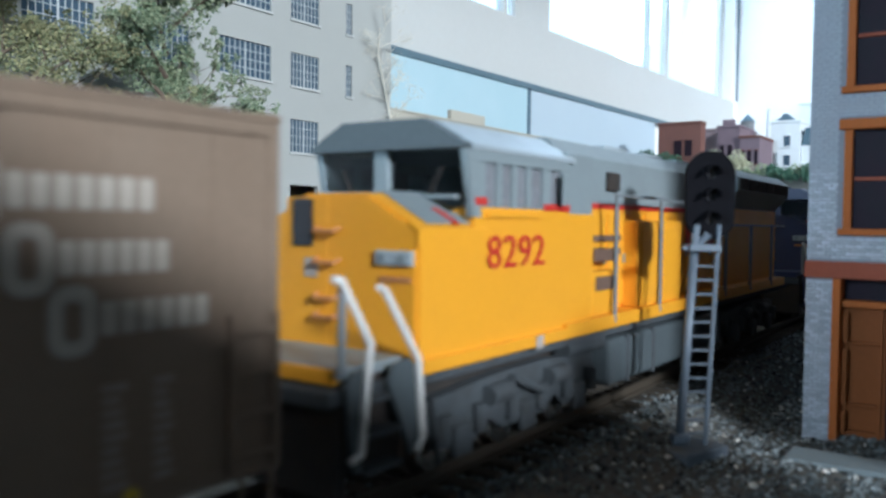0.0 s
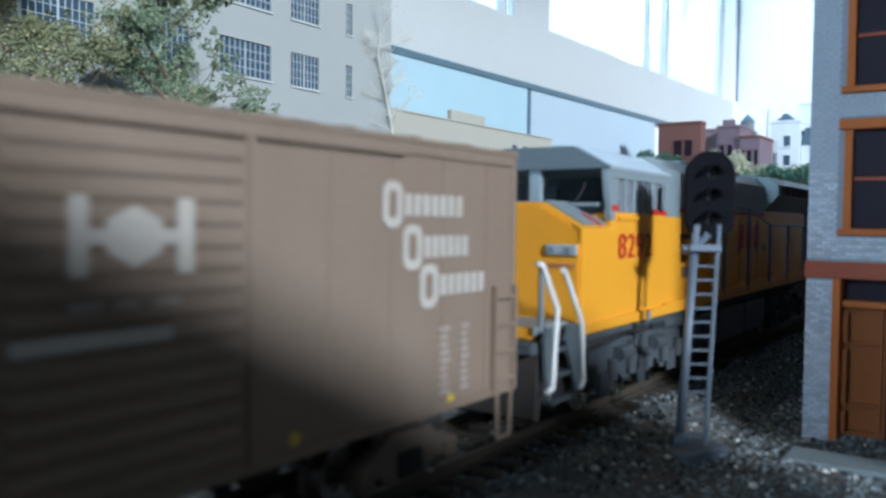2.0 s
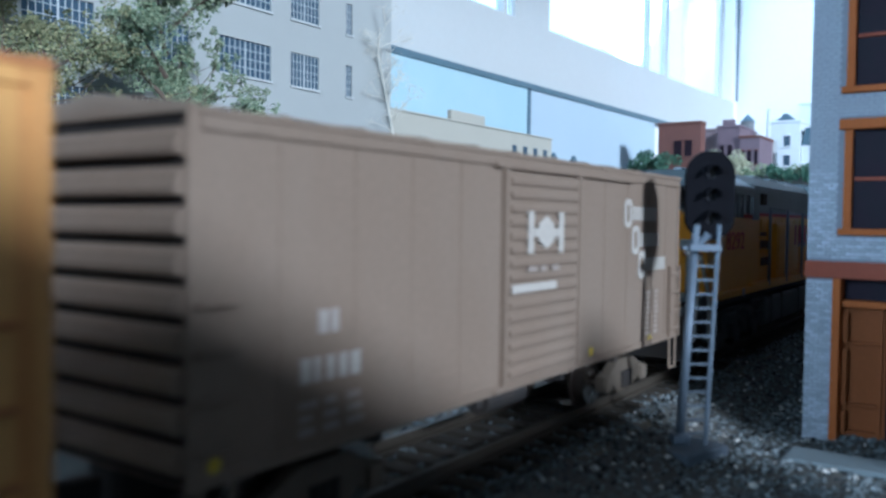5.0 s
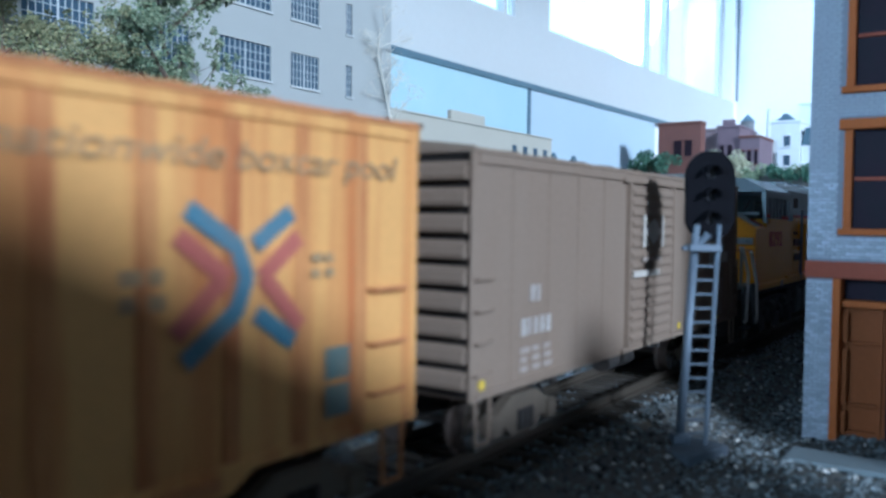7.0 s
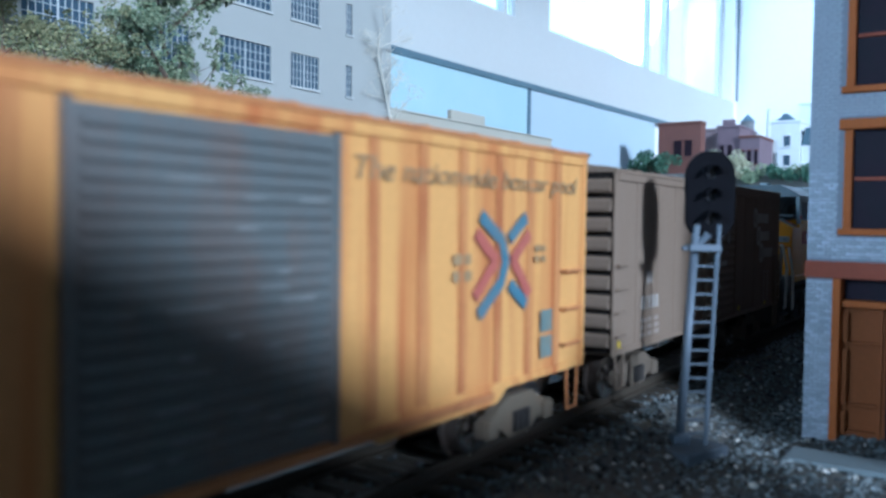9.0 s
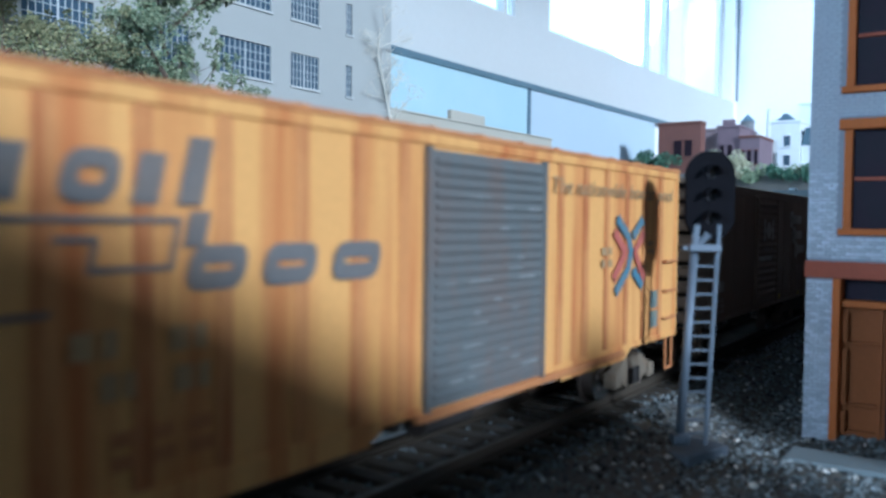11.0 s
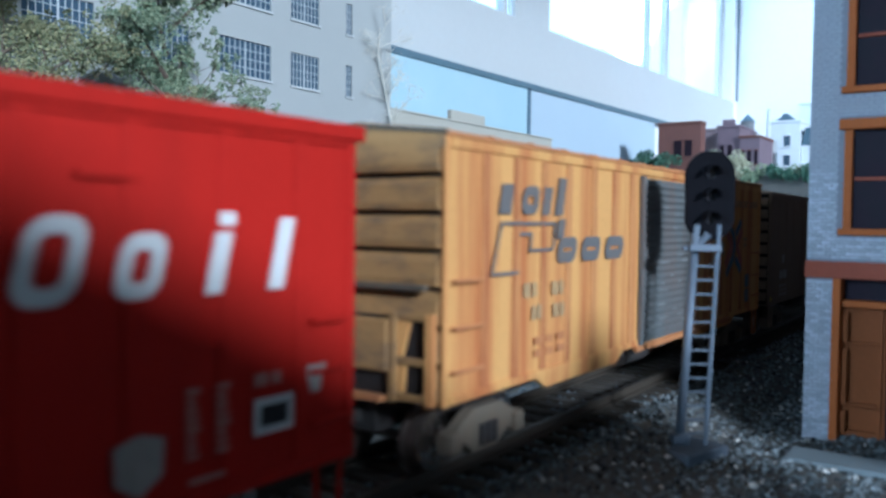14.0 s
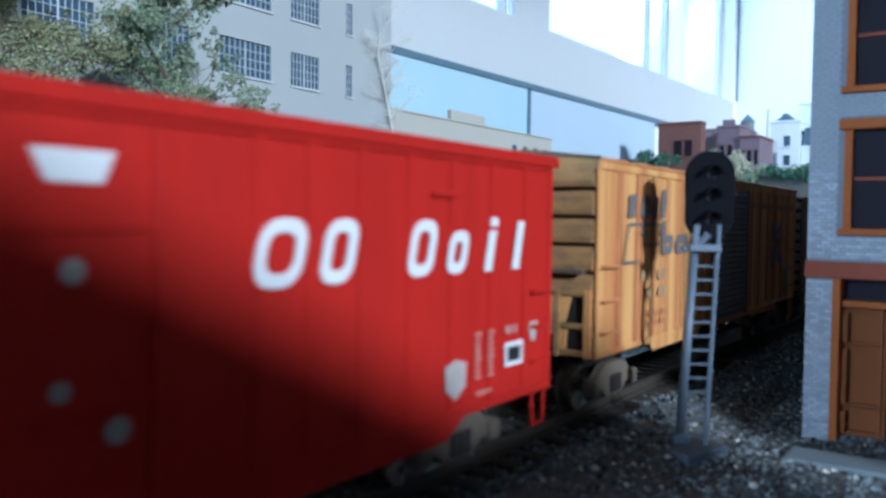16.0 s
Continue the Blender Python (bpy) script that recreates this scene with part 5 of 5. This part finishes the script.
    part("headlight", box(B(), 22.8, 23.7, -15.0, -8.2, 33.4, 35.6, 0.25), M["lroof"], nose, "pale grey twin headlight housing")
    for k in (-13.4, -9.8):
        part("lamp", rod(B(), (22.6, k, 34.5), (22.9, k, 34.5), 0.7, 12), M["lgrey"], nose)
    part("nameplate", box(B(), 23.2, 23.6, -14.6, -8.8, 31.0, 31.8), M["rust"], nose)
    part("flag_panel", box(B(), 23.2, 23.6, 3.6, 6.2, 31, 34.0), M["faded_mark"], nose)
    for z in (38.2, 33.4, 28.0, 25.0):
        part("grab_iron", bent_rod([(23.5, 3.6, z + 0.6), (22.2, 3.2, z), (22.2, -0.6, z), (23.5, -1.0, z + 0.6)], 0.35, 6), M["rust"], nose)
    # added strip, shaped to stand for the highlight on the nose corner
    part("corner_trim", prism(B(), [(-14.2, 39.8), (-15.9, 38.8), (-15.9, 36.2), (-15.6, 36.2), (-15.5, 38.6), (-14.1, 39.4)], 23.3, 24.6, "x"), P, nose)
    # cab: side walls with window openings, sloped roof, windshield
    cab = part("cab", box(B(), 38.6, 72, -15.5, 15.5, 19.8, 42.2, 0.2), P, c)
    for s in (-1, 1):
        for a, b_ in ((38.0, 41.8), (45.3, 47.0), (50.3, 52.0), (55.3, 57.0), (61.3, 64.4), (68.6, 72.0)):
            part("window_post", box(B(), a, b_, s * 14.6, s * 15.6, 42.2, 49.6, 0.1), G, cab)
        part("header", box(B(), 38, 72, s * 14.4, s * 15.7, 49.4, 51.6, 0.15), G, cab)
        part("red_stripe", box(B(), 38.5, 42.0, s * 15.55, s * 15.75, 42.6, 43.8), M["num_red"], cab)
        part("red_stripe", box(B(), 61.6, 72.0, s * 15.55, s * 15.75, 42.0, 43.2), M["num_red"], cab)
        part("window_ledge", box(B(), 42, 61, s * 15.4, s * 16.0, 40.6, 41.4), P, cab)
        part("side_glazing", box(B(), 41.8, 69.0, s * 14.8, s * 15.0, 42.2, 49.5), M["cabwindow"], cab)
        part("mirror", box(B(), 66.5, 68.2, s * 16.6, s * 17.2, 43, 49, 0.2), G, cab)
    roofpts = [(-15.9, 51.2), (-15.9, 52.0), (-8.4, 56.2), (8.4, 56.2), (15.9, 52.0), (15.9, 51.2)]
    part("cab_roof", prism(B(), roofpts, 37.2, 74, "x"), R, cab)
    # brow front in a darker grey, its shade put into the colour
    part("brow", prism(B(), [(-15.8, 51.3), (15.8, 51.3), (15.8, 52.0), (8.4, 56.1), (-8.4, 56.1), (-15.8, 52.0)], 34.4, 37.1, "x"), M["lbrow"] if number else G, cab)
    part("windshield_post", box(B(), 35.6, 37.2, -0.2, 2.6, 43.6, 51.4, 0.2), G, cab)
    for s in (-1, 1):
        part("corner_pillar", prism(B(), [(35.8, 51.4), (38.4, 51.4), (40.4, 40.6), (38.0, 40.6)], s * 14.4, s * 15.65), G, cab)
        y0, y1 = (2.8, 14.6) if s > 0 else (-14.6, -0.2)
        part("windshield", prism(B(), [(y0, 51.4), (y1, 51.4), (y1, 41.6 if abs(y1) > 10 else 43.8), (y0 if abs(y0) < 10 else y0 + 3.4, 43.8 if abs(y0) < 10 else 41.2),
                                       (y0, 43.8 if abs(y0) < 10 else 43.0)], 37.0, 37.4, "x"), CAB_GLASS if s > 0 else DARKENED_GLASS, cab, "clear cab windshield")
        part("wiper", rod(B(), (36.8, s * 8.0, 44.2), (36.8, s * 10.5, 48.5), 0.22, 5), M["under"], cab)
    part("windshield_sill", box(B(), 35.8, 38, -13.5, 13.5, 43.4, 44.2, 0.2), G, cab)
    part("cab_bulkhead", box(B(), 70.5, 72, -14.4, 14.4, 42.2, 51.2), G, cab)
    for y in (-9.5, 8.0):
        part("cab_seat", box(B(), 55, 58.5, y - 2.2, y + 2.2, 42.2, 48.6, 0.8), M["lbrow"], cab)
    part("console", box(B(), 40.5, 45, -12, 12, 42.2, 44.4, 0.5), G, cab)
    for x in (44.0, 48.0):
        part("roof_antenna", box(B(), x, x + 2.4, -1.5, 1.5, 56.2, 57.4, 0.3), R, cab)
    # equipment hood behind the cab
    hood = part("hood", box(B(), 72, 186, -11.6, 11.6, 20.4, 43.6, 0.3), P, c)
    part("hood_top", prism(B(), [(-11.6, 43.6), (-11.6, 53.6), (-8.6, 56.8), (8.6, 56.8), (11.6, 53.6), (11.6, 43.6)], 76, 186, "x"), G, hood)
    part("inverter_cabinet", box(B(), 72, 84, -15.0, 15.0, 20.4, 53.4, 0.4), G, hood)
    part("cabinet_lower", box(B(), 72.2, 84.2, -15.2, 15.2, 20.4, 41.6, 0.2), P, hood)
    part("red_stripe", box(B(), 84, 186, -11.8, 11.8, 43.0, 44.1), M["num_red"], hood)
    for x in range(88, 184, 11):
        for s in (-1, 1):
            part("hood_door", box(B(), x, x + 9.6, s * 11.6, s * 12.0, 22, 42, 0.12), P, hood)
            part("latch", box(B(), x + 8.2, x + 9.0, s * 12.0, s * 12.4, 31, 33), G, hood)
    for s in (-1, 1):
        part("intake", box(B(), 98, 104, s * 11.6, s * 12.6, 47, 51, 0.2), M["under"], hood)
        b1 = part("blower_box", box(B(), 84.2, 97, s * 11.6, s * 15.2, 20.7, 30.0, 0.4), P, hood)
        # slots and toolbox in dark brown, the recess shade painted in
        part("louvre", box(B(), 85.5, 95.5, s * 15.2, s * 15.5, 26.0, 28.8), M["brown_shade"], b1)
        part("toolbox", box(B(), 84, 95, s * 12.0, s * 15.8, 32.0, 34.6, 0.2), M["brown_shade"], hood)
    for s in (-1, 1):
        cb = part("side_cabinet", box(B(), 108, 138, s * 11.6, s * 15.4, 20.7, 40.6, 0.4), P, hood)
        part("cabinet_door", box(B(), 110, 122, s * 15.4, s * 15.7, 22.4, 39.2, 0.1), P, cb)
        part("cabinet_door", box(B(), 124, 136, s * 15.4, s * 15.7, 22.4, 39.2, 0.1), P, cb)
        for z in (33.0, 36.0):
            part("louvre", box(B(), 85.0, 105.0, s * 12.0, s * 12.6, z, z + 1.3), M["brown_shade"], hood)
    for x in (110, 135, 160):
        part("exhaust_hatch", box(B(), x, x + 14, -6, 6, 56.8, 58.2, 0.3), R, hood)
    # flared radiator section and rear
    rad = part("rear_hood", box(B(), 186, 257, -11.6, 11.6, 20.4, 45, 0.3), P, c)
    part("radiator", prism(B(), [(-11.6, 45), (-16.2, 50.5), (-16.2, 54.5), (-12.5, 57.2), (12.5, 57.2), (16.2, 54.5), (16.2, 50.5), (11.6, 45)], 186, 256, "x"), G, rad)
    for x in (198, 220, 242):
        part("radiator_fan", rod(B(), (x, 0, 57.2), (x, 0, 58.4), 8.5, 20), R, rad)
    for s in (-1, 1):
        for k in range(6):
            part("radiator_grille", box(B(), 189 + k * 11, 198.5 + k * 11, s * 16.1, s * 16.5, 50.8, 54.2), M["under"], rad)
    if number:
        for k, ch in enumerate(number):
            lettering(c, ch, 42.2 + 5.1 * k, 32.4, 5.5, -15.85, M["num_red"], width=4.2, name="numeral")
        for k in range(4):
            mark(c, quad(141 + 10 * k, 147 + 10 * k, 32, 40), -12.12, M["num_red"], name="emblem_block")
    mark(c, quad(57.6, 60.2, 17.6, 19.9), -16.7, M["faded_mark"], name="builder_plate")
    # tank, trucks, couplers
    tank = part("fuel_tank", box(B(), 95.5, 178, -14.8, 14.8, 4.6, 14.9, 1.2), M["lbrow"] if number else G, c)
    for x in (104, 120, 150):
        part("tank_strap", box(B(), x, x + 1.4, -15.1, 15.1, 4.4, 15.1, 0.2), M["ltruck"], tank)
    part("air_reservoir", rod(B(), (74, -13.6, 15.0), (91, -13.6, 15.0), 1.8, 12), M["ltruck"], c)
    loco_truck(c, 27)
    loco_truck(c, 183)
    coupler(c, 5, -1)
    coupler(c, 266, 1)
    return c, x0



CARS = [brown_boxcar(), yellow_boxcar(), red_boxcar()]
ENGINES = [locomotive(70.0, "lyellow", "lgrey", "lroof", "yellow and grey diesel locomotive with wide nose cab", "8292"),
           locomotive(352.0, "lblue", "lblue", "lblue", "dark blue diesel locomotive coupled ahead", "")]

SPEED = 27.0
SLIP = [(0.0, 0.3), (0.5, 0.86), (1.0, 0.59), (1.5, 0.35), (2.0, 0.0), (2.5, -0.35), (3.0, -0.74), (3.5, -0.9), (4.0, -0.15), (6.3, -0.15),
        (6.5, -0.5), (7.0, -0.6), (7.5, 0.8), (8.0, 0.02), (8.5, 0.05), (9.0, 0.4), (11.3, -0.4), (11.5, -0.6), (12.0, 0.3), (12.5, 0.15),
        (13.0, 0.8), (13.5, -0.55), (14.0, 0.35), (14.5, -0.3), (15.0, -0.05), (15.5, -0.14), (16.0, 0.26)]


def motions():
    """The train draws past at a steady crawl; its wheels roll."""
    for car, x in CARS + ENGINES:
        walk(car, [(t, pose((x + SPEED * t + s) * MM, TY * MM, 0)) for t, s in SLIP])
    for w, x in WHEELS:
        rows = []
        for k in range(81):
            t = k * 0.2
            rows.append((t, pose(w.location.x, 0, w.location.z, 0, math.degrees(SPEED * t / 4.75), 0)))
        walk(w, rows)


motions()
